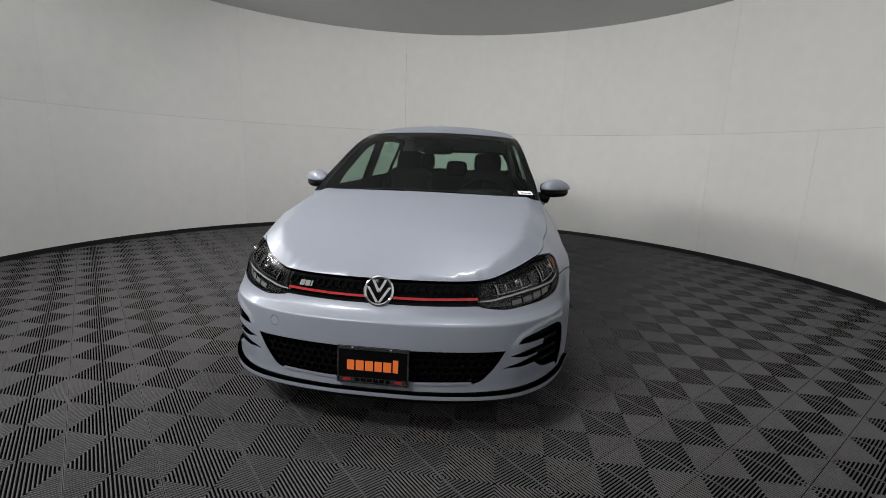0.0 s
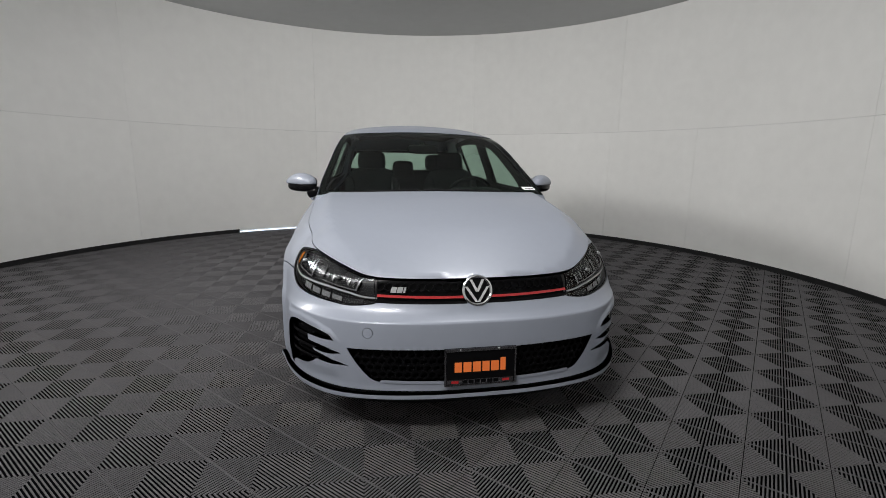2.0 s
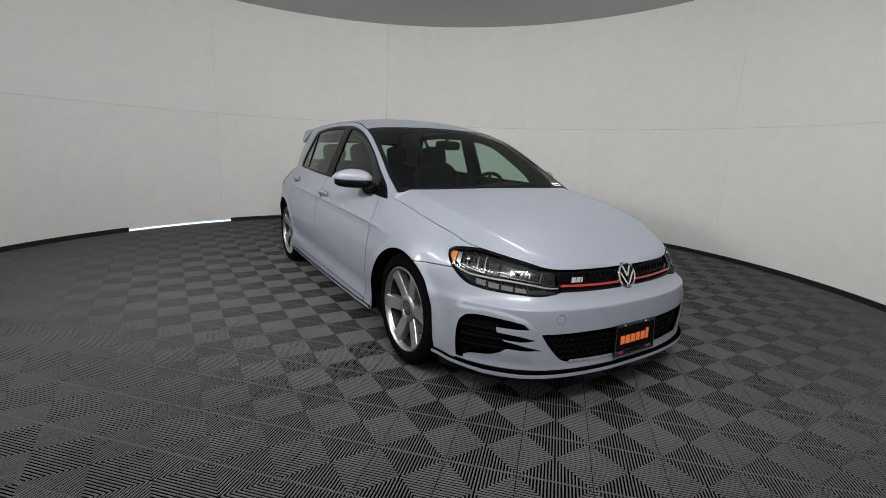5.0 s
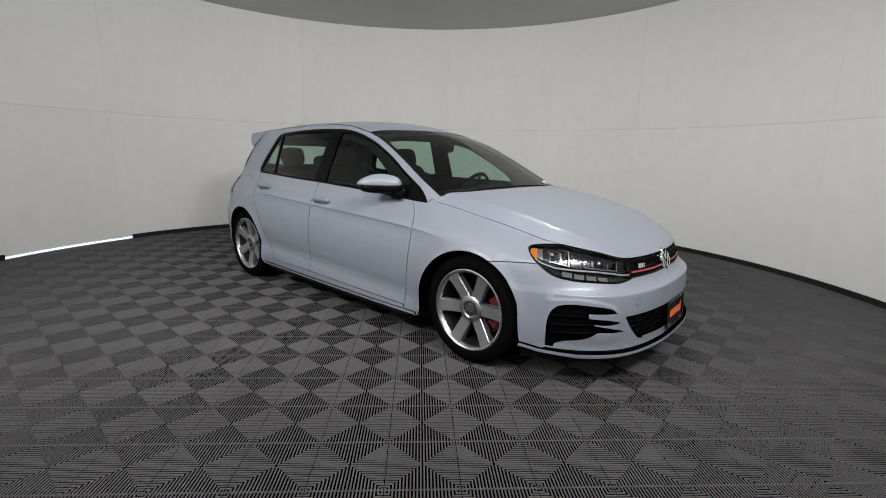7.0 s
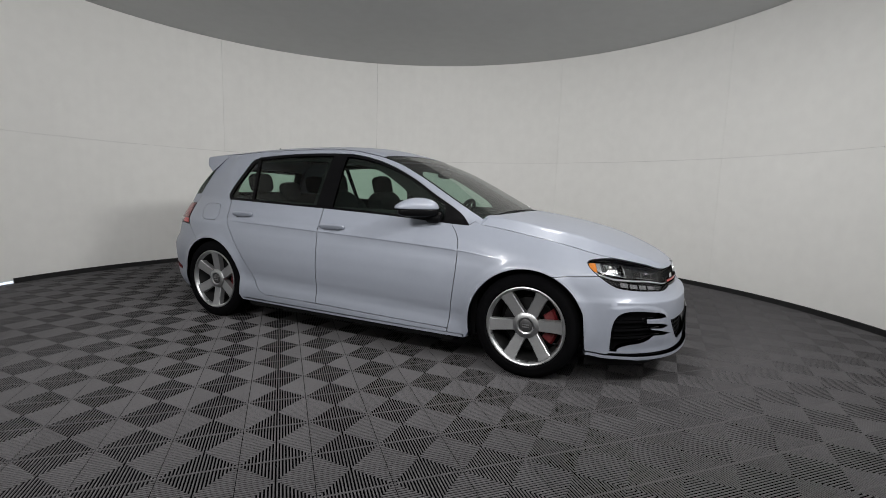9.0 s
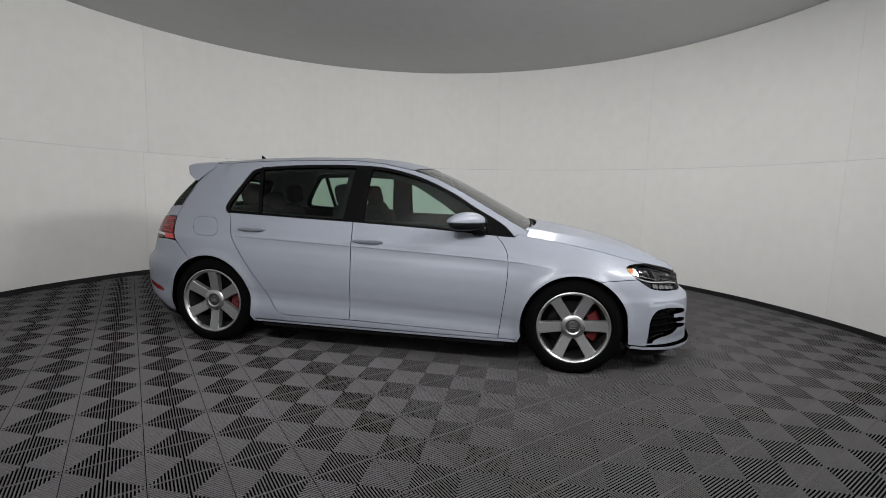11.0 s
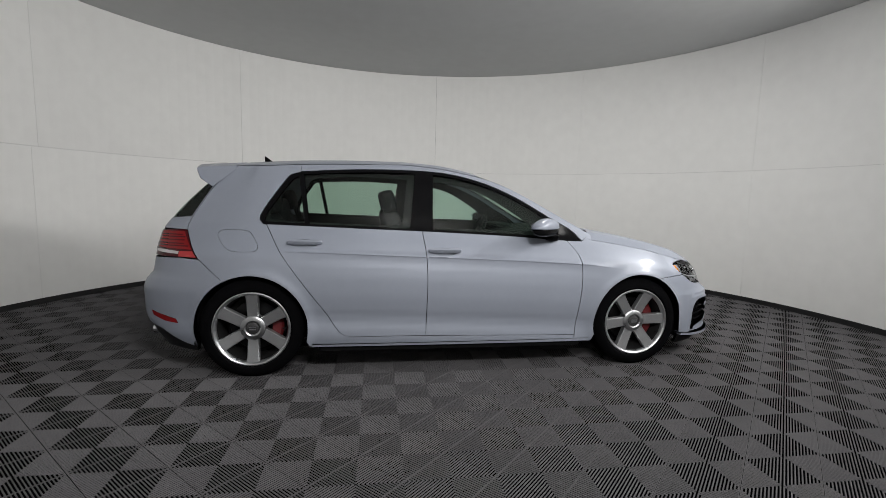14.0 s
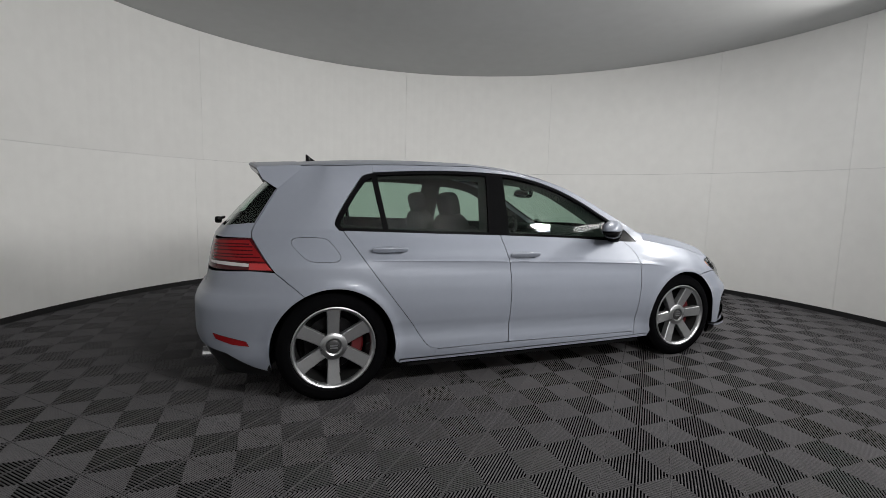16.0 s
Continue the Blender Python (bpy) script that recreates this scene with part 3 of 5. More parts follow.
CUPS = []
for y0, z0 in ((0.093, 0.823), (0.99, 0.868)):
    s0 = sy(y0, z0)[0]
    CUPS.append(np.array([(s0 + 0.088 * math.cos(t), z0 - 0.006 + 0.025 * math.sin(t)) for t in np.linspace(0, math.tau, 32, endpoint=False)]))
nose_crease = np.array([(sg * s, z) for sg in (1, -1) for s in np.arange(0.005, 0.93, 0.016) for z in (0.505, 0.5105, 0.516, 0.522, 0.531)])
brow_line = np.array([(sg * s, float(np.interp(s, [0.564, 0.589, 0.621, 0.70, 0.805, 0.944], [0.416, 0.436, 0.465, 0.488, 0.502, 0.492])) + d) for sg in (1, -1) for s in np.arange(0.57, 0.96, 0.009) for d in (-0.018, -0.011, -0.005, 0.001, 0.007)])
brow_line = brow_line[~((brow_line[:, 1] > 0.497) & (brow_line[:, 1] < 0.535))]

# ---- car: body ----
car = new("car")
tagged(car, "silver-white five-door hatchback parked on grey tiles", "car")
car.matrix_world = pose(0.040, -0.0123, 0, 0, 0, -0.8)
hood_edge = HOOD_EDGE[:, :2].copy()
hood_edge[:, 0] = np.maximum(hood_edge[:, 0] - 0.0007, 0)
hood_edge[:, 1] += 0.002
rear_edge = np.vstack([[hood_edge[-1]], spline([(0.705, -0.955), (0.66, -0.985), (0.55, -1.025), (0.3, -1.055), (0.0, -1.066)], 6)])
hood = panel("hood", both(loop(hood_edge, rear_edge)), hood_surf, M_PAINT, car, step=0.03, depth=0.02)

panel("roof", both(loop([(0.0, -0.215)], spline([(0.0, -0.215), (0.3, -0.205), (0.575, -0.165)], 6),
                        [(body(s, z)[0] - 0.003, body(s, z)[1]) for s, z in zip(roof_s, roof_z) if -0.165 < body(s, z)[1] < 1.485],
                        [(0.0, 1.50)])), top_surf, M_PAINT, car, step=0.04, depth=0.02)
ws_side = [(body(s, z)[0] - 0.006, body(s, z)[1]) for s, z in zip(roof_s, roof_z) if body(s, z)[1] < -0.185]
WS = both(loop(spline([(0.0, -1.09), (0.35, -1.075), (0.6, -1.035), (ws_side[0][0], -0.99)], 6), ws_side, spline([(0.565, -0.172), (0.3, -0.21), (0.0, -0.22)], 6)))
windshield = panel("windshield", WS, top_surf, M_GLASS, car, step=0.04, depth=0.004, off=-0.002)
# black printed border of the windshield
c0 = WS.mean(0)
inner = WS * np.array((0.955, 0.86)) + np.array((0, -0.079))
panel("screen_border", WS, top_surf, M_GLOSSBLACK, windshield, holes=[inner], step=0.05, off=-0.006, rim=False)

for sg in (1.0, -1.0):
    def side(s, z, sg=sg):
        return body(s, z, sg)

    panel("fender", fender_loop, side, M_PAINT, car, step=0.02, depth=0.03, extra=crease_points(-1.25, -0.85))
    fd = panel("front_door", front_door_loop, side, M_PAINT, car, holes=[CUPS[0]], step=0.025, extra=crease_points(-0.88, 0.22))
    rd = panel("rear_door", rear_door_loop, side, M_PAINT, car, holes=[CUPS[1]], step=0.025, extra=crease_points(0.2, 1.1))
    quarter = panel("quarter_panel", quarter_loop, side, M_PAINT, car, holes=[FLAP] if sg < 0 else [], step=0.022, depth=0.03)
    if sg < 0:
        mid = FLAP.mean(0)
        panel("fuel_flap", mid + (FLAP - mid) * np.array((0.982, 0.965)), side, M_PAINT, quarter, step=0.02)
    panel("roof_rail", rail_loop, side, M_PAINT, car, step=0.022)
    foot = loop([(S_COWL, float(hood_line(S_COWL)) - 0.002), sy(-0.94, 0.913), sy(-0.947, 0.9195), (roof_s[0], roof_z[0] - 0.003)])
    panel("pillar_foot", foot, side, M_PAINT, car, step=0.012)
    # painted corner between the end of the hood and the foot of the windshield
    corner = [body(roof_s[0], roof_z[0] - 0.003, sg), top_surf(0.64, -1.018, sg) + np.array((0, -0.004, 0)),
              hood_surf(0.64, -1.018, sg) + np.array((0, -0.004, -0.002)), HOOD_EDGE[-1] * np.array((sg, 1, 1))]
    link_mesh("cowl_corner", corner + [q + np.array((0, 0.006, -0.002)) for q in corner],
              [(0, 1, 2, 3), (7, 6, 5, 4), (0, 4, 5, 1), (1, 5, 6, 2), (2, 6, 7, 3), (3, 7, 4, 0)], M_PAINT, car)

    # window trim with openings, and panes
    def pane(front, back, top_drop=0.016, low_rise=0.014):
        f0, f1 = front
        b0, b1 = back
        low = [sy(y, low_edge(y) + low_rise) for y in np.linspace(b0, f0, 12)]
        tops = spline(DLO_TOP, 6)
        line = [sy(y, float(np.interp(y, tops[:, 0], tops[:, 1])) - top_drop) for y in np.linspace(f1, b1, 16)]
        return loop(low, line)
    p_front = pane((-0.73, -0.72), (0.165, 0.150))
    p_rear = pane((0.315, 0.275), (0.974, 1.022))
    p_quarter = loop([sy(y, z) for y, z in ((1.004, low_edge(1.004) + 0.016), (1.052, 1.293), (1.066, 1.289), (1.09, 1.275), (1.14, 1.21), (1.20, 1.12), (1.25, 1.04), (1.258, 1.01), (1.25, low_edge(1.24) + 0.017))])
    trim = panel("window_trim", DLO, side, M_GLOSSBLACK, car, holes=[p_front, p_rear, p_quarter], step=0.03, off=-0.003, depth=0.02)
    panel("front_window", p_front, side, M_GLASS, car, step=0.04, off=-0.009, depth=0.004)
    panel("rear_side_window", p_rear, side, M_PRIVACY, car, step=0.04, off=-0.009, depth=0.004)
    panel("quarter_window", p_quarter, side, M_PRIVACY, car, step=0.04, off=-0.009, depth=0.004)

    # cabin trim round the windows
    open_front = loop(ys([(0.18, 0.962), (0.245, 1.275)]), ys([(0.245, 1.275), (0.05, 1.268), (-0.154, 1.222), (-0.33, 1.13), (-0.50, 1.02), (-0.56, 0.955)]))
    open_rear = loop(ys([(0.37, 0.975), (0.33, 1.290)]), ys([(0.33, 1.290), (0.654, 1.300), (0.95, 1.289), (1.10, 1.272), (1.156, 1.245)]), ys([(1.156, 1.245), (1.205, 1.13), (1.232, 1.03), (1.22, 1.005)]), ys([(1.22, 1.005), (1.0, 0.992), (0.37, 0.975)]))
    panel("window_lining", DLO, lambda s, z, sg=sg: body(s, z, sg, 0.035), M_TRIM, car, holes=[open_front, open_rear], step=0.05, rim=False)

    # sill with a bright ledge and a dark blade under it
    sill = loop(ys([(-0.828, 0.2432), (0.213, 0.2642), (0.714, 0.2650)]), ys([(0.714, 0.208), (0.2, 0.207), (-0.828, 0.203)]))
    panel("sill", sill, side, M_PAINT, car, step=0.02, off=0.002, depth=0.03)
    ledge = loop(ys([(-0.94, 0.220), (0.2, 0.222), (0.94, 0.222)]), ys([(0.945, 0.208), (0.2, 0.207), (-0.945, 0.204)]))
    panel("sill_ledge", ledge, side, M_PAINT, car, step=0.02, off=0.012, depth=0.02)
    blade = loop(ys([(-0.88, 0.212), (0.2, 0.212), (0.90, 0.212)]), ys([(0.89, 0.170), (0.2, 0.168), (-0.87, 0.168)]))
    panel("sill_blade", blade, side, M_PLASTIC, car, step=0.03, off=-0.008, depth=0.02)

    # dark shell inside the side
    inner_side = loop(ys([(-0.97, 0.90), (-0.3, low_edge(-0.3)), (0.28, 0.95), (1.26, 0.978), (1.40, 1.0)]), ys([(1.5, 0.8), (1.55, 0.7)]),
                      arch_arc(HUB_Y, 50, 180, 0.37, 20), ys([(0.93, 0.2), (-0.93, 0.2)]), arch_arc(-HUB_Y, 0, 130, 0.37, 20), ys([(-1.60, 0.62), (-1.5, 0.76), (-1.2, 0.82), (-0.97, 0.88)]))
    panel("side_lining", inner_side, lambda s, z, sg=sg: body(s, z, sg, 0.055), M_TRIM, car, step=0.05, rim=False)

    # wheel house
    for hy in (-HUB_Y, HUB_Y):
        vv, ff = [], []
        for i in range(33):
            a = radians(-20 + 220 * i / 32)
            for xx, rr in ((0.52, 0.372), (0.80, 0.372), (0.815, ARCH + 0.004)):
                vv.append((sg * xx, hy + rr * math.cos(a), HUB_Z + rr * math.sin(a)))
        for i in range(32):
            for k in range(2):
                a = i * 3 + k
                ff.append((a, a + 1, a + 4, a + 3))
        ff.append(tuple(i * 3 for i in range(33)))
        link_mesh("wheel_arch_liner", vv, ff, M_PLASTIC, car, True)

# nose
upper_grille = both(loop(xs([(0.0, 0.574), (0.2, 0.575), (0.41, 0.578)]), [hl_low[-1]], [(s, float(hood_line(s)) - 0.004) for s in np.linspace(fx(0.412, 0.66)[0], 0, 14)]))
grille = panel("upper_grille", upper_grille, nose, M_GLOSSBLACK, car, step=0.02, off=-0.018, depth=0.03, label="black honeycomb grille strip")
tow_s = fx(0.452, 0.468)[0]
TOW = np.array([(-tow_s + 0.022 * math.cos(a), 0.468 + 0.022 * math.sin(a)) for a in np.linspace(0, math.tau, 28, endpoint=False)])
front_bumper = panel("front_bumper", both(bumper_half), nose, M_PAINT, car, holes=[both(lower_half), FOG, FOG * np.array((-1, 1)), TOW], step=0.016, depth=0.03, extra=np.vstack([nose_crease, brow_line]))
panel("tow_cap", TOW.mean(0) + (TOW - TOW.mean(0)) * 0.93, nose, M_PAINT, front_bumper, step=0.01, depth=0.01)
lip_half = loop(xs([(0.0, 0.226), (0.3, 0.226), (0.6, 0.226), (0.72, 0.227)]), [(0.964, 0.2265), (0.964, 0.210)], xs([(0.72, 0.206), (0.6, 0.207), (0.3, 0.211), (0.0, 0.212)]))
panel("lip_gap", both(lip_half), nose, M_GLOSSBLACK, front_bumper, step=0.03, off=-0.006, depth=0.02)
splitter = loop(xs([(0.0, 0.2185), (0.3, 0.2175), (0.6, 0.2135), (0.72, 0.2125)]), [sy(-1.75, 0.2205), sy(-1.665, 0.2345), sy(-1.66, 0.219), sy(-1.75, 0.204)], xs([(0.72, 0.197), (0.6, 0.199), (0.3, 0.203), (0.0, 0.204)]))
panel("front_lip", both(splitter), nose, M_PAINT, front_bumper, step=0.03, off=0.020, depth=0.05, label="silver-white lower lip")
apron = loop(xs([(0.0, 0.202), (0.3, 0.201), (0.6, 0.197), (0.72, 0.195)]), [sy(-1.75, 0.203), sy(-1.665, 0.216), sy(-1.66, 0.14), sy(-1.75, 0.14)], xs([(0.72, 0.13), (0.6, 0.13), (0.3, 0.12), (0.0, 0.12)]))
panel("front_apron", both(apron), nose, M_PLASTIC, front_bumper, step=0.03, off=-0.012, depth=0.02)
backing = loop(xs([(0.0, 0.42), (0.3, 0.42), (0.56, 0.42)]), xs([(0.56, 0.25), (0.3, 0.25), (0.0, 0.25)]))
lower_grille = panel("lower_grille", both(backing), nose, M_PLASTIC, car, step=0.03, off=-0.05, rim=False, label="black honeycomb lower grille")
for sg in (1.0, -1.0):
    panel("fog_recess", FOG, lambda s, z, sg=sg: body(s, z, sg), M_GLOSSBLACK, front_bumper, step=0.03, off=-0.035, rim=False)
    for q0, q1, q2 in ((0.745, 0.407, 0.404), (0.712, 0.364, 0.356), (0.70, 0.322, 0.312)):
        panel("intake_louvre", loop([(q0, q1 + 0.006), (0.94, q2 + 0.007), (0.94, q2 - 0.007), (q0, q1 - 0.006)]), lambda s, z, sg=sg: body(s, z, sg), M_GLOSSBLACK, front_bumper, step=0.03, off=-0.016, depth=0.012)

# tail
def rxs(pts, n=6):
    return [(S_END - rx(x, z)[0], z) for x, z in (spline(pts, n) if len(pts) > 2 else spline(pts, 4))]


def rys(pts, n=6):
    return [(S_END - sy(y, z)[0], z) for y, z in (spline(pts, n) if len(pts) > 2 else spline(pts, 4))]


a_hatch = rys(shift(hatch_line, 0.004))
hatch_half = loop(rxs([(0.0, 1.30), (0.3, 1.30)]), [a_hatch[3]], a_hatch[4:], rxs([(0.50, 0.938), (0.50, 0.755), (0.53, 0.70)]), rxs([(0.53, 0.70), (0.3, 0.655), (0.0, 0.65)]))
rear_glass_half = loop(rxs([(0.0, 1.27), (0.25, 1.27)]), rys([(1.575, 1.255), (1.62, 1.19), (1.70, 1.06), (1.725, 1.015)]), rxs([(0.50, 0.995), (0.3, 0.99), (0.0, 0.988)]))
tailgate = panel("tailgate", both(hatch_half), tail, M_PAINT, car, holes=[both(rear_glass_half)], step=0.03, depth=0.03)
rear_window = panel("rear_window", both(rear_glass_half), tail, M_PRIVACY, car, step=0.04, off=-0.003, depth=0.004)
rg = both(rear_glass_half)
panel("rear_window_border", rg, tail, M_GLOSSBLACK, rear_window, holes=[rg * np.array((0.80, 0.72)) + np.array((0, 0.318))], step=0.04, off=-0.007, rim=False)
LAMP = loop(rys([(1.741, 0.929), (1.713, 0.881), (1.676, 0.822), (1.632, 0.764)]), rys([(1.632, 0.764), (1.75, 0.770)]), rxs([(0.69, 0.768), (0.60, 0.770), (0.53, 0.775), (0.503, 0.79)]), rxs([(0.503, 0.79), (0.503, 0.920)]), rxs([(0.503, 0.920), (0.62, 0.928)]))
M_TAIL = mat("red_lamp_lens", (0.20, 0.008, 0.010), 0.12, vary=0.05, coat=0.2, spec=0.2)
M_TAILDARK = mat("dark_red_lamp_lens", (0.05, 0.004, 0.006), 0.1, coat=0.2, spec=0.2)
M_CLEAR = mat("clear_white_lens", (0.5, 0.47, 0.48), 0.15, coat=0.4)
M_AMBER = mat("amber_lens", (0.55, 0.17, 0.015), 0.2, vary=0.2, scale=60, coat=0.6)
for sg in (1.0, -1.0):
    L = LAMP * np.array((sg, 1))
    tl = panel("tail_lamp", L, tail, M_TAILDARK, car, step=0.02, off=0.002, depth=0.03, label="red tail lamp with a clear lower band")
    lo, hi = LAMP[:, 0].min(), LAMP[:, 0].max()
    lens_s = lambda y, z: float(S_END - sy(y, z)[0])
    s_back = rxs([(0.53, 0.85)] * 2)[0][0]
    s_red = lens_s(1.752, 0.79)
    upper = loop([(s_back, 0.916), (lens_s(1.752, 0.918), 0.918), (lens_s(1.700, 0.848), 0.848), (lens_s(1.676, 0.812), 0.812), (s_back, 0.822)])
    panel("light_field", upper * np.array((sg, 1)), tail, M_TAIL, tl, step=0.02, off=0.004, depth=0.003)
    for z0, inn in ((0.898, 0.010), (0.884, 0.0), (0.866, 0.015), (0.846, 0.03), (0.832, 0.0)):
        s_f = lens_s(1.752 - (0.918 - z0) * 0.72, z0) - 0.01 - inn
        bar = loop([(s_back + 0.03 + inn, z0 + 0.0035), (s_f, z0 + 0.0028), (s_f, z0 - 0.0022), (s_back + 0.03 + inn, z0 - 0.0022)]) * np.array((sg, 1))
        panel("light_line", bar, tail, M_TAILDARK, tl, step=0.02, off=0.0055, depth=0.003)
    band = loop([(s_back + 0.02, 0.810), (rxs([(0.70, 0.80)] * 2)[0][0], 0.807), (s_red - 0.003, 0.801), (s_red - 0.003, 0.785), (rxs([(0.70, 0.78)] * 2)[0][0], 0.790), (s_back + 0.05, 0.797)])
    panel("reversing_lamp", band * np.array((sg, 1)), tail, M_CLEAR, tl, step=0.02, off=0.0055, depth=0.003, label="clear lower lamp band")
    corner = loop([(s_red, 0.803), (lens_s(1.668, 0.803), 0.803), (lens_s(1.640, 0.769), 0.769), (s_red, 0.770)])
    panel("brake_lamp", corner * np.array((sg, 1)), tail, M_RED, tl, step=0.02, off=0.0055, depth=0.003)
rb_half = loop(rxs([(0.0, 0.645), (0.3, 0.65), (0.53, 0.695), (0.53, 0.75)]), [(s, z - 0.004) for s, z in rys([(1.75, 0.768), (1.632, 0.760)])][:], rys([(1.628, 0.756), (1.479, HUB_Z + ARCH * math.sin(radians(a_rear)))]),
               [(S_END - s, z) for s, z in arch_arc(HUB_Y, a_rear - 0.6, -14, ARCH, 24)], rys([(1.66, 0.205), (1.73, 0.228), (1.80, 0.264), (1.88, 0.312)]), rxs([(0.63, 0.348), (0.50, 0.362), (0.2, 0.366), (0.0, 0.366)]))
M_DIFFUSER = mat("satin_black_diffuser", (0.008, 0.008, 0.0085), 0.3, vary=0.1, spec=0.35)
REFL = loop(rys([(1.777, 0.381), (1.868, 0.404)]), rys([(1.945, 0.424), (1.93, 0.392)]), rys([(1.846, 0.363), (1.763, 0.354)]))
rear_bumper = panel("rear_bumper", both(rb_half), tail, M_PAINT, car, step=0.022, depth=0.03)
diff_half = loop(rxs([(0.0, 0.363), (0.2, 0.363), (0.50, 0.359), (0.63, 0.345)]), rys([(1.88, 0.309), (1.80, 0.261), (1.73, 0.225), (1.66, 0.202)]), rys([(1.66, 0.17), (1.80, 0.18)]), rxs([(0.6, 0.18), (0.3, 0.18), (0.0, 0.18)]))
panel("diffuser", both(diff_half), tail, M_DIFFUSER, rear_bumper, step=0.03, off=-0.008, depth=0.03, label="black lower rear diffuser")
for sg in (1.0, -1.0):
    panel("reflector", REFL * np.array((sg, 1)), tail, M_TAIL, rear_bumper, step=0.015, off=0.003, depth=0.004, label="slim red rear reflector")

# ---- car: fittings ----
def blob(name, at, half, e, material, parent, turn=(0, 0, 0), n=20, label="", e2=None):
    """A rounded box: half sizes, e near 0 is boxy, 1 is round."""
    e2 = e if e2 is None else e2
    vv, ff = [], []
    m = pose(*at, *turn)

    def pw(t, k):
        return math.copysign(abs(t) ** k, t)
    for i in range(n + 1):
        a = -math.pi / 2 + math.pi * i / n
        for j in range(2 * n):
            b = math.tau * j / (2 * n)
            p = Vector((half[0] * pw(math.cos(a), e) * pw(math.cos(b), e2), half[1] * pw(math.cos(a), e) * pw(math.sin(b), e2), half[2] * pw(math.sin(a), e)))
            vv.append(m @ p)
    k = 2 * n
    for i in range(n):
        for j in range(k):
            ff.append((i * k + j, i * k + (j + 1) % k, (i + 1) * k + (j + 1) % k, (i + 1) * k + j))
    ob = link_mesh(name, vv, ff, material, parent, True, label)
    return ob


def tube(name, pts, r, material, parent, n=8, closed=False, label=""):
    p = [Vector(q) for q in pts]
    vv, ff = [], []
    for i, q in enumerate(p):
        a = p[i - 1] if (i or closed) else p[0]
        b = p[(i + 1) % len(p)] if (i + 1 < len(p) or closed) else p[-1]
        t = (b - a).normalized()
        u = t.cross(Vector((0.13, 0.21, 0.97))).normalized()
        w = t.cross(u)
        for k in range(n):
            c = math.tau * k / n
            vv.append(q + (u * math.cos(c) + w * math.sin(c)) * r)
    m = len(p) if closed else len(p) - 1
    for i in range(m):
        for k in range(n):
            j = (i + 1) % len(p)
            ff.append((i * n + k, i * n + (k + 1) % n, j * n + (k + 1) % n, j * n + k))
    if not closed:
        ff += [tuple(range(n))[::-1], tuple((len(p) - 1) * n + k for k in range(n))]
    return link_mesh(name, vv, ff, material, parent, True, label)


def lathe(name, prof, material, parent, m, n=64, label="", smooth_on=True):
    """Turns an (r, h) profile about the local z axis, placed by m."""
    vv, ff = [], []
    k = len(prof)
    for i in range(n):
        a = math.tau * i / n
        for r, h in prof:
            vv.append(m @ Vector((r * math.cos(a), r * math.sin(a), h)))
    for i in range(n):
        for j in range(k - 1):
            ff.append((i * k + j, ((i + 1) % n) * k + j, ((i + 1) % n) * k + j + 1, i * k + j + 1))
    ob = link_mesh(name, vv, ff, material, parent, smooth_on, label)
    bm = bmesh.new()
    bm.from_mesh(ob.data)
    bmesh.ops.remove_doubles(bm, verts=bm.verts, dist=1e-5)
    bmesh.ops.recalc_face_normals(bm, faces=bm.faces)
    bm.to_mesh(ob.data)
    bm.free()
    if smooth_on:
        ob.data.set_sharp_from_angle(angle=radians(35))
    return ob


def honeycomb(name, polys, fmap, cell, bar, off, depth, material, parent):
    """Six-sided grille cells over an outline on a surface."""
    box_ = np.vstack(polys)
    lo, hi = box_.min(0), box_.max(0)
    vv, ff, flat = [], [], []
    r = cell / math.sqrt(3)
    cs = []
    for j, z in enumerate(np.arange(lo[1], hi[1] + cell, r * 1.5)):
        for s in np.arange(lo[0] + (cell / 2 if j % 2 else 0), hi[0] + cell, cell):
            cs.append((s, z))
    cs = np.array(cs)
    cs = cs[inside(cs, polys)]
    for s, z in cs:
        for rr, dd in ((r, 0), (r - bar, 0), (r - bar, 1)):
            for k in range(6):
                a = math.pi / 6 + k * math.pi / 3
                flat.append((s + rr * math.cos(a), z + rr * math.sin(a), dd))
    fl = np.array(flat)
    p = fmap(fl[:, 0], fl[:, 1])
    p[:, 1] += np.where(p[:, 1] < 0, 1, -1) * (off + fl[:, 2] * depth)
    for i in range(len(cs)):
        b = i * 18
        for k in range(6):
            q = (k + 1) % 6
            ff += [(b + k, b + q, b + 6 + q, b + 6 + k), (b + 6 + k, b + 6 + q, b + 12 + q, b + 12 + k)]
    return link_mesh(name, p, ff, material, parent)


M_MESH = mat("black_grille_plastic", (0.003, 0.003, 0.0035), 0.4, vary=0.1, spec=0.04)
honeycomb("grille_mesh", [both(loop(xs([(0.0, 0.606), (0.2, 0.607), (0.40, 0.61)]), xs([(0.40, 0.655), (0.2, 0.654), (0.0, 0.654)])))], nose, 0.036, 0.004, 0.006, 0.014, M_MESH, grille)
honeycomb("grille_mesh", [both(lower_half)], nose, 0.034, 0.0045, 0.016, 0.02, M_MESH, lower_grille)
red = loop(xs([(0.05, 0.604), (0.2, 0.605), (0.408, 0.609)]), xs([(0.41, 0.599), (0.2, 0.595), (0.05, 0.594)]))
low_trim = loop(xs([(0.0, 0.583), (0.2, 0.584), (0.412, 0.588)]), xs([(0.412, 0.578), (0.2, 0.575), (0.0, 0.574)]))
for sg in (1, -1):
    panel("red_strip", red * np.array((sg, 1)), nose, M_RED, grille, step=0.02, off=0.002, depth=0.012, label="thin red grille strip")
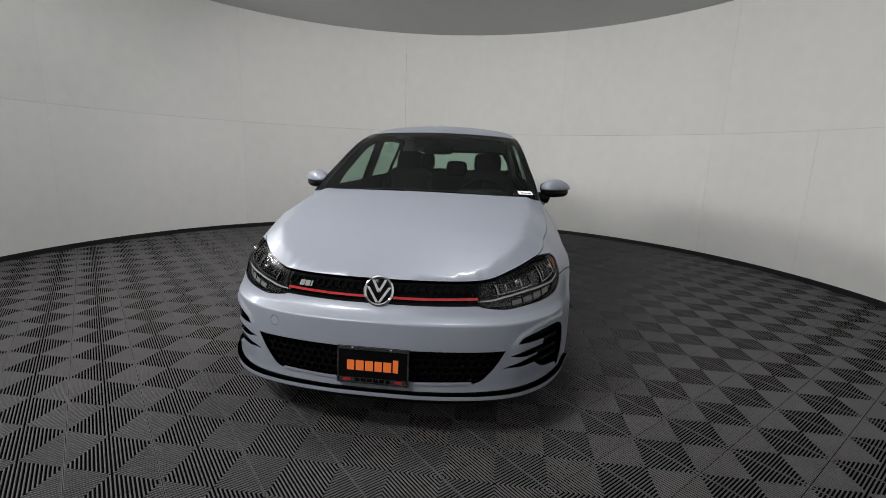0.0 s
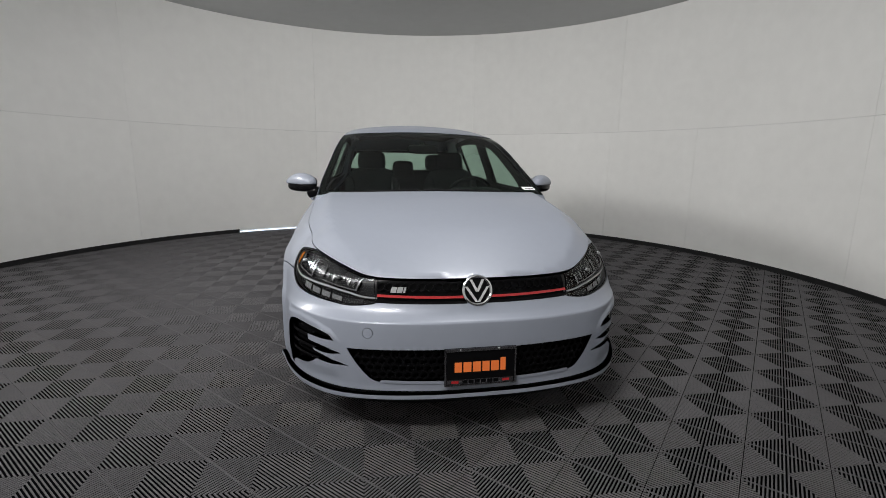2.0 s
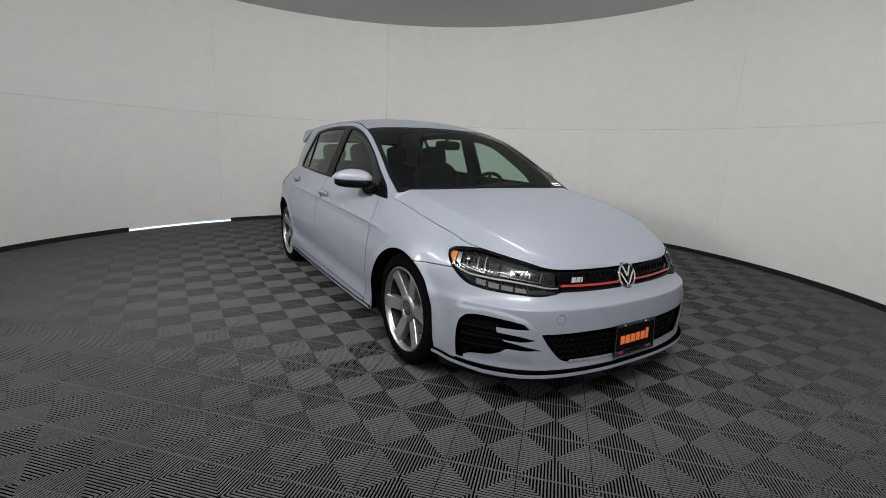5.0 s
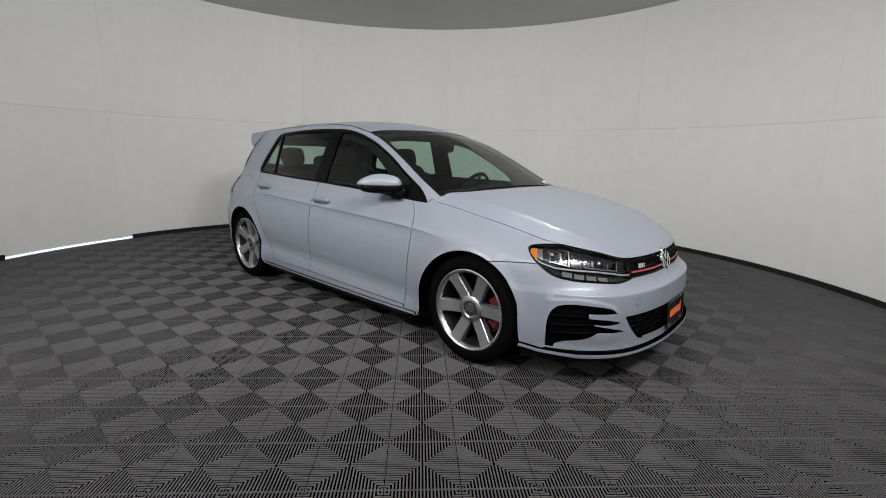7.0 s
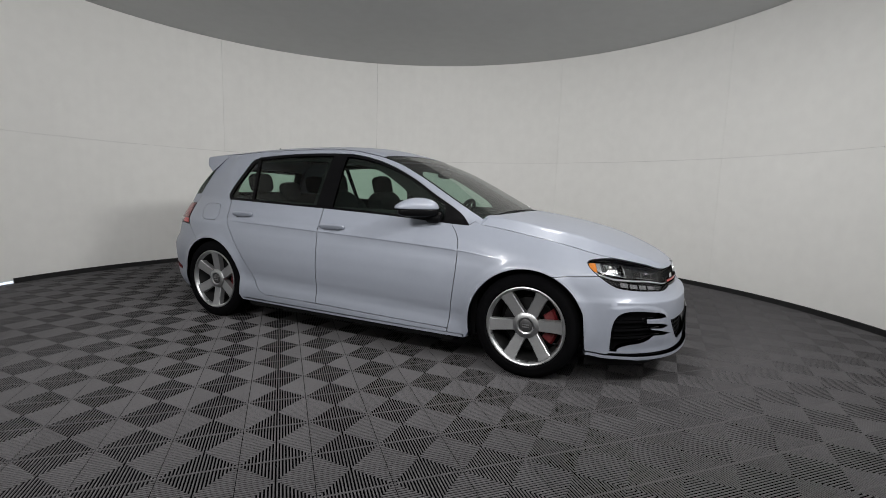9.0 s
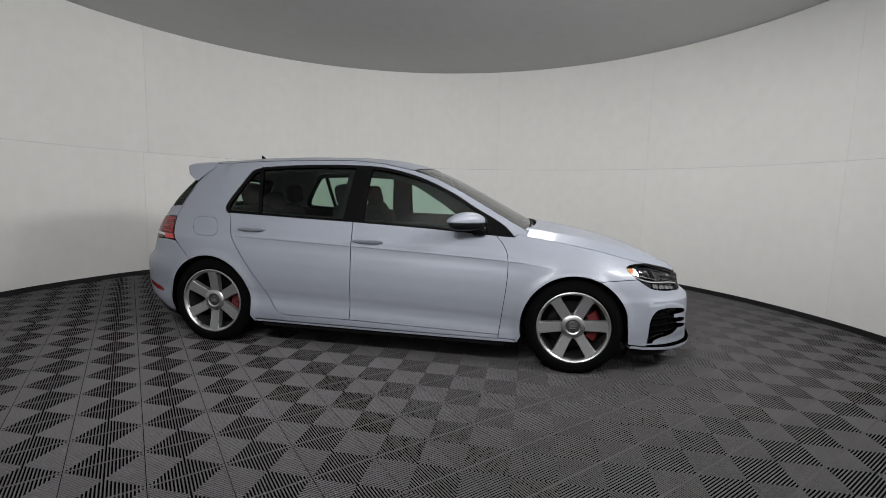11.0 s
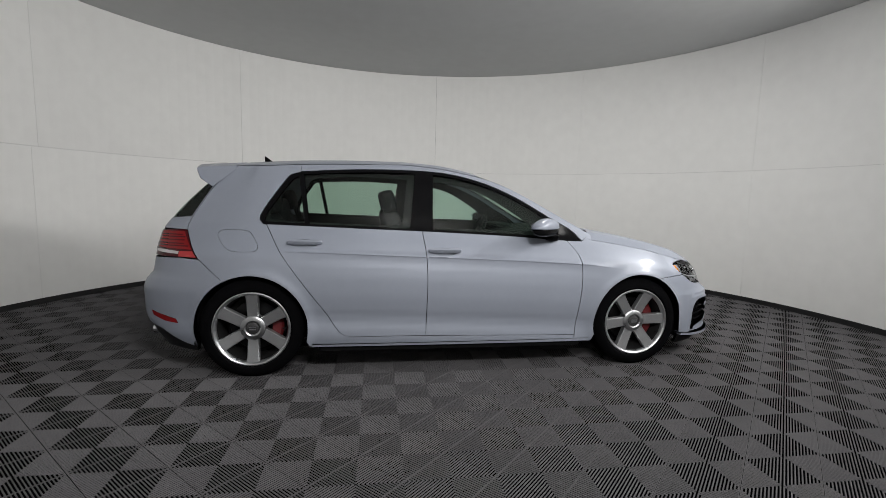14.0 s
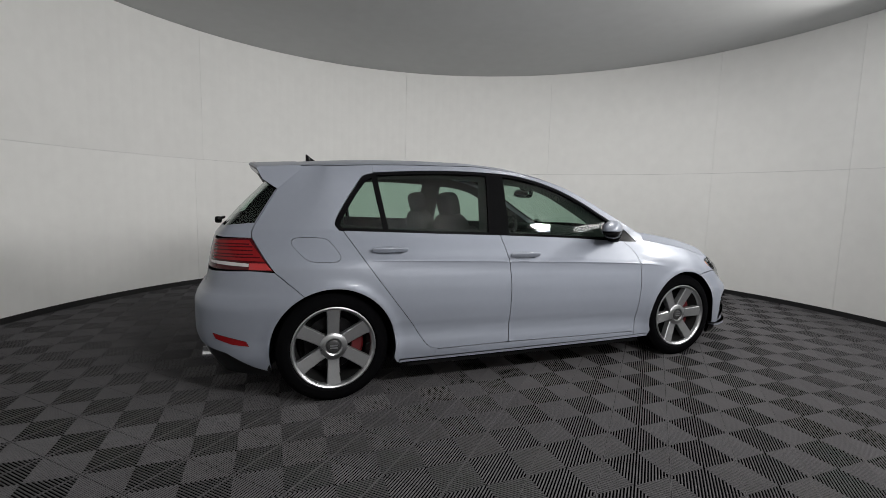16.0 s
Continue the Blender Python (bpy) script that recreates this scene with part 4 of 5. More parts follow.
panel("grille_edge", both(low_trim), nose, M_GLOSSBLACK, grille, step=0.02, off=0.0, depth=0.012)
# lower grille bright bar
barl = loop(xs([(0.0, 0.270), (0.2, 0.271), (0.40, 0.275)]), xs([(0.405, 0.262), (0.2, 0.257), (0.0, 0.256)]))
panel("grille_bar", both(barl), nose, M_PAINT, lower_grille, step=0.02, off=0.004, depth=0.012)

# model letters on the grille, as plain bars
for k, (w0, w1) in enumerate(((0.330, 0.352), (0.305, 0.327), (0.293, 0.301))):
    s0, s1 = -fx(w1, 0.63)[0], -fx(w0, 0.63)[0]
    panel("letter_bar", loop([(s0, 0.617), (s1, 0.617), (s1, 0.640), (s0, 0.640)]), nose, M_CHROME, grille, step=0.01, off=0.004, depth=0.006)

# round badge
bm_m = pose(0, -2.095, 0.622, 72, 0, 0)
badge = lathe("badge", [(0.0, 0.004), (0.05, 0.004), (0.056, 0.0), (0.056, -0.02), (0, -0.02)], M_GLOSSBLACK, car, bm_m, label="round chrome-ringed nose badge")
lathe("badge_ring", [(0.052, -0.004), (0.053, 0.008), (0.058, 0.012), (0.064, 0.009), (0.067, 0.0), (0.067, -0.01)], M_CHROME, badge, bm_m)


def flat_bar(name, pts, h, m, material, parent):
    """A thin flat plate of any outline, h thick, placed by m."""
    k = len(pts)
    vv = [m @ Vector((x, y, 0)) for x, y in pts] + [m @ Vector((x, y, h)) for x, y in pts]
    ff = [tuple(range(k, 2 * k)), tuple(range(k))[::-1]] + [(i, (i + 1) % k, k + (i + 1) % k, k + i) for i in range(k)]
    return link_mesh(name, vv, ff, material, parent)


up = bm_m @ pose(0, 0, 0.003)
for (x0, y0), (x1, y1) in (((-0.026, 0.045), (0.0, -0.006)), ((0.026, 0.045), (0.0, -0.006)), ((-0.046, 0.016), (-0.004, -0.048)), ((0.046, 0.016), (0.004, -0.048))):
    flat_bar("badge_bar", [(x0 - 0.006, y0), (x0 + 0.006, y0), (x1 + 0.006, y1), (x1 - 0.006, y1)], 0.006, up, M_CHROME, badge)

# dealer plate on the bumper
plate_m = pose(0, -2.184, 0.330, 87, 0, 0)
pw, ph = 0.150, 0.078
plate = flat_bar("plate", [(-pw, -ph), (pw, -ph), (pw, ph), (-pw, ph)], 0.006, plate_m, M_GLOSSBLACK, car)
plate["label"] = "black dealer plate with orange print"
M_DARKCHROME = mat("dark_chrome", (0.22, 0.22, 0.23), 0.25, metal=1.0)
for a0, b0, a1, b1 in ((-pw, ph - 0.012, pw, ph), (-pw, -ph, pw, -ph + 0.004), (-pw, -ph, -pw + 0.007, ph), (pw - 0.007, -ph, pw, ph)):
    flat_bar("plate_frame", [(a0, b0), (a1, b0), (a1, b1), (a0, b1)], 0.004, plate_m @ pose(0, 0, 0.0062), M_DARKCHROME, plate)
x = -0.108
for w, h in ((0.030, 0.042), (0.033, 0.042), (0.033, 0.042), (0.030, 0.042), (0.033, 0.042), (0.022, 0.054)):
    flat_bar("print_bar", [(x, -0.022), (x + w, -0.022), (x + w, h - 0.022), (x, h - 0.022)], 0.0012, plate_m @ pose(0, 0, 0.0062), M_ORANGE, plate)
    x += w + 0.0065
flat_bar("print_band", [(-0.14, -0.073), (0.14, -0.073), (0.14, -0.053), (-0.14, -0.053)], 0.001, plate_m @ pose(0, 0, 0.0062), M_DARKCHROME, plate)
for k in range(6):
    x = -0.075 + k * 0.026
    flat_bar("print_bar", [(x, -0.070), (x + 0.020, -0.070), (x + 0.020, -0.056), (x, -0.056)], 0.001, plate_m @ pose(0, 0, 0.0074), M_GLOSSBLACK, plate)
for x in (-0.122, 0.092):
    flat_bar("print_mark", [(x, -0.068), (x + 0.03, -0.068), (x + 0.03, -0.058), (x, -0.058)], 0.001, plate_m @ pose(0, 0, 0.0074), M_RED, plate)
for x in (-0.085, 0.075):
    lathe("screw", [(0, 0.004), (0.005, 0.003), (0.006, 0)], M_CHROME, plate, plate_m @ pose(x, ph - 0.006, 0.010), 12)

# headlights
M_HOUSING = mat("dark_grey_lamp_housing", (0.010, 0.010, 0.011), 0.25, spec=0.3)
M_DARKREF = mat("smoked_lamp_reflector", (0.08, 0.08, 0.083), 0.18, metal=1.0)
M_DRL = mat("frosted_light_guide", (0.014, 0.014, 0.015), 0.2, coat=0.3)
M_GUIDE = mat("milky_light_guide", (0.34, 0.34, 0.35), 0.3, coat=0.5)
M_CELL = mat("clear_light_cell", (0.15, 0.15, 0.155), 0.25, coat=0.3)
M_REFLECT = mat("lamp_reflector", (0.36, 0.36, 0.37), 0.22, metal=1.0)
s_in, s_out = 0.435, 1.043
lowline = np.array(hl_low)[::-1]
order = np.argsort(lowline[:, 0])
low_of = lambda s: float(np.interp(s, lowline[order, 0], lowline[order, 1]))
topline = np.array(hl_top)
order_t = np.argsort(topline[:, 0])
top_of = lambda s: float(np.interp(s, topline[order_t, 0], topline[order_t, 1]))
span = s_out - s_in
for sg in (1.0, -1.0):
    def side(s, z, sg=sg):
        return body(s, z, sg)
    lamp = panel("headlight", HEADLIGHT, side, M_LENS, car, step=0.02, off=0.0, depth=0.006, label="clear headlight with dark housing and amber corner")
    panel("housing", HEADLIGHT, side, M_HOUSING, lamp, step=0.02, off=-0.034, rim=False)
    ring_in = HEADLIGHT.mean(0) + (HEADLIGHT - HEADLIGHT.mean(0)) * np.array((0.995, 0.972))
    panel("lamp_edge", HEADLIGHT, side, M_GLOSSBLACK, lamp, holes=[ring_in], step=0.02, off=-0.003, depth=0.006)
    def at(f, g):
        """A point of the lamp: f from the grille to the outer tip, g from the lower edge up."""
        q = s_in + f * span
        return (q, low_of(q) + (top_of(q) - low_of(q)) * g)

    def band(f0, f1, g0, g1, n=8):
        return loop([at(f, g0) for f in np.linspace(f0, f1, n)], [at(f, g1) for f in np.linspace(f1, f0, n)])

    fs = np.linspace(0.0, 0.93, 24)
    gl = lambda f: float(np.interp(f, [0.0, 0.2, 0.4, 0.6, 0.8, 0.93], [0.18, 0.36, 0.36, 0.31, 0.24, 0.10]))
    strip = loop([at(f, gl(f) + 0.045) for f in fs], [at(f, gl(f) - 0.01) for f in fs[::-1]])
    panel("running_light", strip, side, M_GUIDE, lamp, step=0.01, off=-0.010, depth=0.012)
    panel("lower_bowl", band(0.10, 0.84, 0.07, 0.20), side, M_DRL, lamp, step=0.014, off=-0.024, rim=False)
    for k in range(4):
        panel("light_cell", band(0.26 + 0.105 * k, 0.345 + 0.105 * k, 0.07, 0.20 + 0.01 * k, 4), side, M_CELL, lamp, step=0.012, off=-0.018, depth=0.006)
    # chambers with bright edges
    panel("outer_shield", band(0.845, 0.915, 0.36, 0.88, 4), side, M_REFLECT, lamp, step=0.012, off=-0.018, depth=0.01)
    for f0, f1, g0, g1 in ((0.59, 0.83, 0.42, 0.91), (0.16, 0.47, 0.47, 0.84)):
        panel("chamber", band(f0, f1, g0, g1), side, M_DARKREF, lamp, step=0.012, off=-0.030, rim=False)
        edge = loop([at(f0, g1), at(f0, g0), at(f1, g0), at(f1, g0 + 0.035), at(f0 + 0.012, g0 + 0.035), at(f0 + 0.012, g1)])
        panel("chamber_edge", edge, side, M_REFLECT, lamp, step=0.01, off=-0.014, depth=0.012)
        for k in range(6):
            f = f0 + 0.02 + (f1 - f0 - 0.03) * (k + 0.5) / 6
            wd = 0.004 + 0.006 * ((k * 7) % 5) / 5
            panel("flute", band(f - wd, f + wd, g0 + 0.08 + 0.05 * (k % 2), g1 - 0.06, 2), side, M_REFLECT if k % 3 == 1 else M_HOUSING, lamp, step=0.02, off=-0.025, depth=0.003)
        q = at((f0 + f1) / 2, (g0 + g1) / 2)
        c = body(q[0], q[1], sg) + np.array((0, 0.024, 0))
        blob("bulb", tuple(c), (0.013, 0.013, 0.013), 1, M_REFLECT, lamp, n=8)
    panel("divider", band(0.49, 0.575, 0.42, 0.84, 4), side, M_DRL, lamp, step=0.014, off=-0.026, rim=False)
    panel("indicator", band(0.905, 0.990, 0.14, 0.86, 6), side, M_AMBER, lamp, step=0.012, off=-0.014, depth=0.01, label="amber corner indicator")

    # door mirror
    mx, my, mz = sg * 0.866, -0.590, 0.985
    ax, ay = sg * 0.643, 0.766
    mturn = 130 if sg < 0 else 50
    arm = blob("mirror_foot", (sg * 0.775, -0.670, 0.928), (0.045, 0.050, 0.028), 0.5, M_GLOSSBLACK, car, (0, sg * 25, 0), 10)
    cap = blob("mirror", (mx, my, mz), (0.142, 0.058, 0.066), 0.85, M_PAINT, car, (0, 0, mturn), 20, "silver-white door mirror with black underside", 0.75)
    for v in cap.data.vertices:
        u = ((v.co.x - mx) * ax + (v.co.y - my) * ay) / 0.142
        k = (v.co.z - mz) / 0.066
        v.co.z = mz + (v.co.z - mz) * (1 - 0.42 * max(0.0, u) ** 1.5) if k > 0 else mz - 0.006 * min(1, -k * 2)
    blob("mirror_base", (mx - ax * 0.008, my - ay * 0.008, mz - 0.022), (0.134, 0.054, 0.036), 0.75, M_GLOSSBLACK, cap, (0, 0, mturn), 14)
    blob("mirror_glass", (mx - ax * 0.01 - sg * 0.766 * 0.048, my + 0.643 * 0.048, mz + 0.006), (0.105, 0.006, 0.036), 0.6, M_DARKCHROME, cap, (0, 0, mturn), 12)

    # door handles with a hollow behind each
    for (y0, z0), cup in zip(((0.093, 0.823), (0.99, 0.868)), CUPS):
        s0 = sy(y0, z0)[0]
        p = body(s0, z0, sg)
        h = blob("door_handle", (p[0] + sg * 0.018, y0, z0 + 0.004), (0.011, 0.110, 0.016), 0.5, M_PAINT, car, (0, sg * 26, 0), 14)
        panel("handle_cup", cup.mean(0) + (cup - cup.mean(0)) * 1.04, side, M_PAINT, h, step=0.012, off=-0.013, rim=False)

# spoiler
vv, ff = [], []
xs_ = np.linspace(-0.525, 0.525, 23)
for x in xs_:
    a = abs(x) / 0.525
    fin = float(smooth(a, 0.80, 1.0))
    tip = 1.765 - 0.055 * a ** 3
    y0 = 1.478 - 0.012 * fin
    z = lambda y: float(top_surf(x, y)[2])
    ft = 1.0 - 0.0
    sec = [(y0, z(y0) - 0.02), (y0, z(y0) + 0.003), (1.56, z(1.56) + 0.006), (1.66, z(1.66) + 0.006), (tip - 0.01, z(tip) + 0.005), (tip, z(tip) - 0.004), (tip - 0.006, z(tip) - 0.016),
           (1.66 + 0.02 * fin, 1.300 + (-0.035) * fin), (1.60, 1.262 - 0.052 * fin)]
    for y, zz in sec:
        vv.append((x * (1 + 0.13 * min(1.0, max(0.0, (1.355 - zz) / 0.15))), y, zz))
k = 9
for i in range(len(xs_) - 1):
    for j in range(k):
        ff.append((i * k + j, i * k + (j + 1) % k, (i + 1) * k + (j + 1) % k, (i + 1) * k + j))
ff += [tuple(range(k)), tuple((len(xs_) - 1) * k + j for j in range(k))[::-1]]
spoiler = link_mesh("roof_spoiler", vv, ff, M_PAINT, car, True, "silver-white roof spoiler over the rear window")
bm = bmesh.new()
bm.from_mesh(spoiler.data)
bmesh.ops.recalc_face_normals(bm, faces=bm.faces)
bm.to_mesh(spoiler.data)
bm.free()
spoiler.data.set_sharp_from_angle(angle=radians(28))
# dark lower face of the spoiler
vu, fu = [], []
for i, x in enumerate(xs_):
    for j in (6, 7, 8):
        q = vv[i * k + j]
        vu.append((q[0], q[1] + 0.0015, q[2] - 0.0015))
for i in range(len(xs_) - 1):
    for j in range(2):
        fu.append((i * 3 + j, i * 3 + j + 1, i * 3 + 4 + j, i * 3 + 3 + j))
link_mesh("spoiler_underside", vu, fu, M_GLOSSBLACK, spoiler, True, "black lower face")
panel("brake_light", loop([(-0.15, 1.725), (0.15, 1.725), (0.15, 1.735), (-0.15, 1.735)]), lambda x, y: top_surf(x, y), M_TAIL, spoiler, off=0.008, depth=0.004)

# roof aerial: a small fin
fin_pts = spline([(1.285, 0.0), (1.325, 0.012), (1.36, 0.034), (1.388, 0.056), (1.396, 0.054)], 4)
vv, ff = [], []
base_z = float(TOP_C(1.36)) - 0.006
for y, h in fin_pts:
    for sx in (-1, 1):
        vv.append((sx * (0.018 - 0.3 * h * 0.8), y if h > 0.03 else y, base_z - 0.004))
        vv.append((sx * 0.003, y, base_z + h))
n = len(fin_pts)
for i in range(n - 1):
    a, b = i * 4, i * 4 + 4
    ff += [(a, a + 1, b + 1, b), (a + 2, b + 2, b + 3, a + 3), (a + 1, a + 3, b + 3, b + 1)]
e = (n - 1) * 4
ff.append((e, e + 1, e + 3, e + 2))
link_mesh("aerial", vv, ff, M_GLOSSBLACK, car, False, "small black roof aerial fin")

# cowl, wipers and paper label
panel("cowl", both(loop(spline([(0.0, -1.13), (0.35, -1.115), (0.52, -1.085), (0.60, -1.055)], 6), [(0.60, -1.03)], spline([(0.58, -1.02), (0.35, -1.045), (0.0, -1.06)], 6))), top_surf, M_PLASTIC, car, step=0.04, off=-0.003, depth=0.01)
for x0, x1 in ((0.50, -0.08), (-0.12, -0.58)):
    pts = [tuple(top_surf(x, -1.045 + 0.04 * abs(x) ** 1.3 + 0.016)[:2]) + (float(top_surf(x, -1.03 + 0.04 * abs(x) ** 1.3)[2]) + 0.007,) for x in np.linspace(x0, x1, 9)]
    w = tube("wiper", pts, 0.0055, M_PLASTIC, windshield, 6)
    tube("wiper_arm", [pts[0], (x0 + 0.04, -1.075, float(top_surf(x0, -1.07)[2]) + 0.012)], 0.007, M_PLASTIC, w, 6)
sticker = panel("window_label", loop([(0.600, -0.962), (0.690, -0.945), (0.676, -0.912), (0.588, -0.928)]), top_surf, M_WHITE, windshield, step=0.03, off=0.0015, rim=False, label="small white paper label")
for k in range(3):
    u = 0.612 + 0.022 * k
    panel("print_bar", loop([(u, -0.950 + 0.004 * k), (u + 0.018, -0.946 + 0.004 * k), (u + 0.016, -0.938 + 0.004 * k), (u - 0.002, -0.942 + 0.004 * k)]), top_surf, M_PLASTIC, sticker, step=0.03, off=0.003, rim=False)
# rear wiper and exhaust tips
tube("rear_wiper", [(0.0, 1.955, 1.0), (-0.1, 1.945, 1.012), (-0.30, 1.905, 1.03)], 0.009, M_PLASTIC, rear_window, 6)
blob("wiper_hub", (0.0, 1.962, 0.998), (0.03, 0.022, 0.022), 0.6, M_PLASTIC, rear_window, n=10)
for sg in (1, -1):
    lathe("exhaust_tip", [(0.030, -0.12), (0.038, -0.12), (0.040, 0.0), (0.036, 0.002), (0.033, -0.004), (0.032, -0.10), (0, -0.10)], M_CHROME, car, pose(sg * 0.50, 2.02, 0.245, -90, 0, 0), 32, "chrome exhaust tip")


# ---- car: wheels ----
M_CAP = mat("grey_hub_cap", (0.07, 0.07, 0.072), 0.35, metal=0.5, vary=0.1)
M_POLISH = mat("polished_alloy", (0.50, 0.51, 0.522), 0.34, metal=1.0, rough_vary=0.08, scale=20)
# barrel alloy coloured near-black to give the wheel gaps their depth shade
M_BARREL = mat("shade_dark_rim_barrel", (0.018, 0.018, 0.0185), 0.55, metal=0.5, vary=0.15, scale=30)


def wheel(sg, hy, turn):
    """One six-spoke wheel with tyre, hub cap, brake disc and caliper; z of its frame points outward."""
    m = Matrix.Translation((sg * 0.788, hy, HUB_Z)) @ (Matrix.Rotation(radians(90) * sg, 4, "Y"))
    rim = lathe("wheel", [(0.214, 0.030), (0.219, 0.046), (0.226, 0.055), (0.232, 0.058), (0.2385, 0.056), (0.2405, 0.047), (0.234, 0.040), (0.226, 0.03), (0.214, 0.030)], M_POLISH, car, m, 96, "six-spoke silver alloy wheel with a red brake caliper behind")
    lathe("barrel", [(0.2165, 0.034), (0.212, 0.010), (0.204, -0.02), (0.198, -0.10), (0.215, -0.150), (0.226, -0.155)], M_BARREL, rim, m, 72, "inner rim barrel, coloured dark for the shade behind the spokes")
    lathe("tyre", [(0.226, 0.030), (0.236, 0.050), (0.250, 0.062), (0.275, 0.064), (0.296, 0.056), (0.308, 0.042), (0.313, 0.038), (0.3165, 0.030), (0.317, 0.010), (0.3135, 0.008), (0.3135, 0.002), (0.317, 0.0), (0.3172, -0.045), (0.3135, -0.047), (0.3135, -0.055), (0.3172, -0.057), (0.317, -0.10), (0.3165, -0.13), (0.308, -0.145), (0.27, -0.165), (0.226, -0.15)], M_TYRE, rim, m, 96)
    for k in range(6):
        a = radians(turn + 60 * k)
        r2 = m @ Matrix.Rotation(a, 4, "Z")
        outer = [(0.045, 0.0325), (0.10, 0.0335), (0.16, 0.0350), (0.196, 0.0365), (0.2185, 0.042)]
        vv = []
        for r, w in outer:
            t = (r - 0.045) / 0.174
            h = 0.020 + 0.026 * t ** 1.4
            for yy, hh in ((-w, h - 0.045), (-w - 0.001, h - 0.005), (-w + 0.003, h), (w - 0.003, h), (w + 0.001, h - 0.005), (w, h - 0.045)):
                vv.append(r2 @ Vector((r, yy, hh)))
        ff = []
        for i in range(4):
            for j in range(5):
                ff.append((i * 6 + j, i * 6 + 6 + j, i * 6 + 7 + j, i * 6 + 1 + j))
        spoke = link_mesh("spoke", vv, ff, M_ALU, rim)
        spoke.data.materials.append(M_POLISH)
        for q in spoke.data.polygons:
            q.material_index = 1 if q.index % 5 in (1, 3) else 0
    lathe("hub_ring", [(0.0, 0.02), (0.040, 0.021), (0.043, 0.029), (0.050, 0.033), (0.072, 0.031), (0.078, 0.026), (0.081, 0.012), (0.082, -0.03)], M_POLISH, rim, m, 40)
    cap = lathe("hub_cap", [(0.0, 0.034), (0.028, 0.033), (0.038, 0.029), (0.040, 0.018)], M_CAP, rim, m, 32, "dark grey hub cap")
    for q in (-0.007, 0.007):
        flat_bar("cap_mark", [(q - 0.004, -0.022), (q + 0.004, -0.022), (q + 0.004, 0.022), (q - 0.004, 0.022)], 0.001, m @ pose(0, 0, 0.0338), M_POLISH, cap)
    a = radians(turn + 30 + 60 * 4)
    tube("valve", [m @ Vector((r * math.cos(a), r * math.sin(a), h)) for r, h in ((0.212, 0.018), (0.196, 0.030), (0.186, 0.040))], 0.005, M_PLASTIC, rim, 8)
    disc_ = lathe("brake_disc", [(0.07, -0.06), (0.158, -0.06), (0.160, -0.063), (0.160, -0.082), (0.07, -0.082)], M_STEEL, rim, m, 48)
    front = hy < 0
    ca = 180 if front else 0
    # the caliper sits behind the axle on the front, ahead of it on the rear
    vv, ff = [], []
    size = 36 if front else 26
    back = -90 * sg
    for i in range(9):
        a = radians(90 + (-size + 2 * size * i / 8))
        for r, h in ((0.112, -0.050), (0.112, -0.022), (0.168, -0.022), (0.182, -0.034), (0.182, -0.06)):
            # angle measured so that 90 is towards the front of the car
            vv.append((sg * (0.788 + h), hy - r * math.sin(a), HUB_Z + r * math.cos(a) * 1.0))
    for i in range(8):
        for j in range(4):
            ff.append((i * 5 + j, i * 5 + j + 1, i * 5 + 6 + j, i * 5 + 5 + j))
    ff += [(0, 1, 2, 3, 4), (44, 43, 42, 41, 40)]
    link_mesh("brake_caliper", vv, ff, M_CALIPER, rim, False, "red brake caliper")
    lathe("wheel_back", [(0.0, -0.10), (0.19, -0.10), (0.205, -0.13)], M_PLASTIC, rim, m, 32)


for sg in (1, -1):
    wheel(sg, -HUB_Y, -25)
    wheel(sg, HUB_Y, 0)

# underbody
ub = bmesh.new()
bmesh.ops.create_cube(ub, size=1, matrix=Matrix.LocRotScale((0, 0, 0.20), None, (1.10, 3.7, 0.06)))
bmesh.ops.create_cube(ub, size=1, matrix=Matrix.LocRotScale((0, 0.02, 0.18), None, (1.56, 1.78, 0.06)))
part("underbody", ub, M_PLASTIC, car)
link_mesh("firewall", [(-0.78, -0.98, 0.2), (0.78, -0.98, 0.2), (0.70, -0.98, 0.90), (-0.70, -0.98, 0.90), (-0.78, -0.93, 0.2), (0.78, -0.93, 0.2), (0.70, -0.93, 0.90), (-0.70, -0.93, 0.90)],
          [(0, 1, 2, 3), (7, 6, 5, 4), (0, 4, 5, 1), (1, 5, 6, 2), (2, 6, 7, 3), (3, 7, 4, 0)], M_TRIM, car)

# ---- car: cabin ----
panel("headliner", both(loop([(0.0, -0.24), (0.5, -0.19)], [(0.52, 0.2), (0.50, 0.8), (0.47, 1.38), (0.0, 1.42)])), top_surf, M_HEADLINER, car, step=0.08, off=-0.028, rim=False)
dash = blob("dashboard", (0, -0.74, 0.83), (0.70, 0.24, 0.105), 0.35, M_TRIM, car, (-6, 0, 0), 20)
blob("instrument_hood", (0.36, -0.60, 0.925), (0.19, 0.10, 0.035), 0.6, M_TRIM, car, n=12)
wm = pose(0.36, -0.40, 0.86, -65, 0, 0)
st = tube("steering_wheel", [wm @ Vector((0.18 * math.cos(a), 0.18 * math.sin(a), 0)) for a in np.linspace(0, math.tau, 40, endpoint=False)], 0.015, M_GLOSSBLACK, car, 10, True)
blob("steering_hub", tuple(wm @ Vector((0, 0, -0.01))), (0.075, 0.06, 0.025), 0.6, M_TRIM, st, (-65, 0, 0), 10)
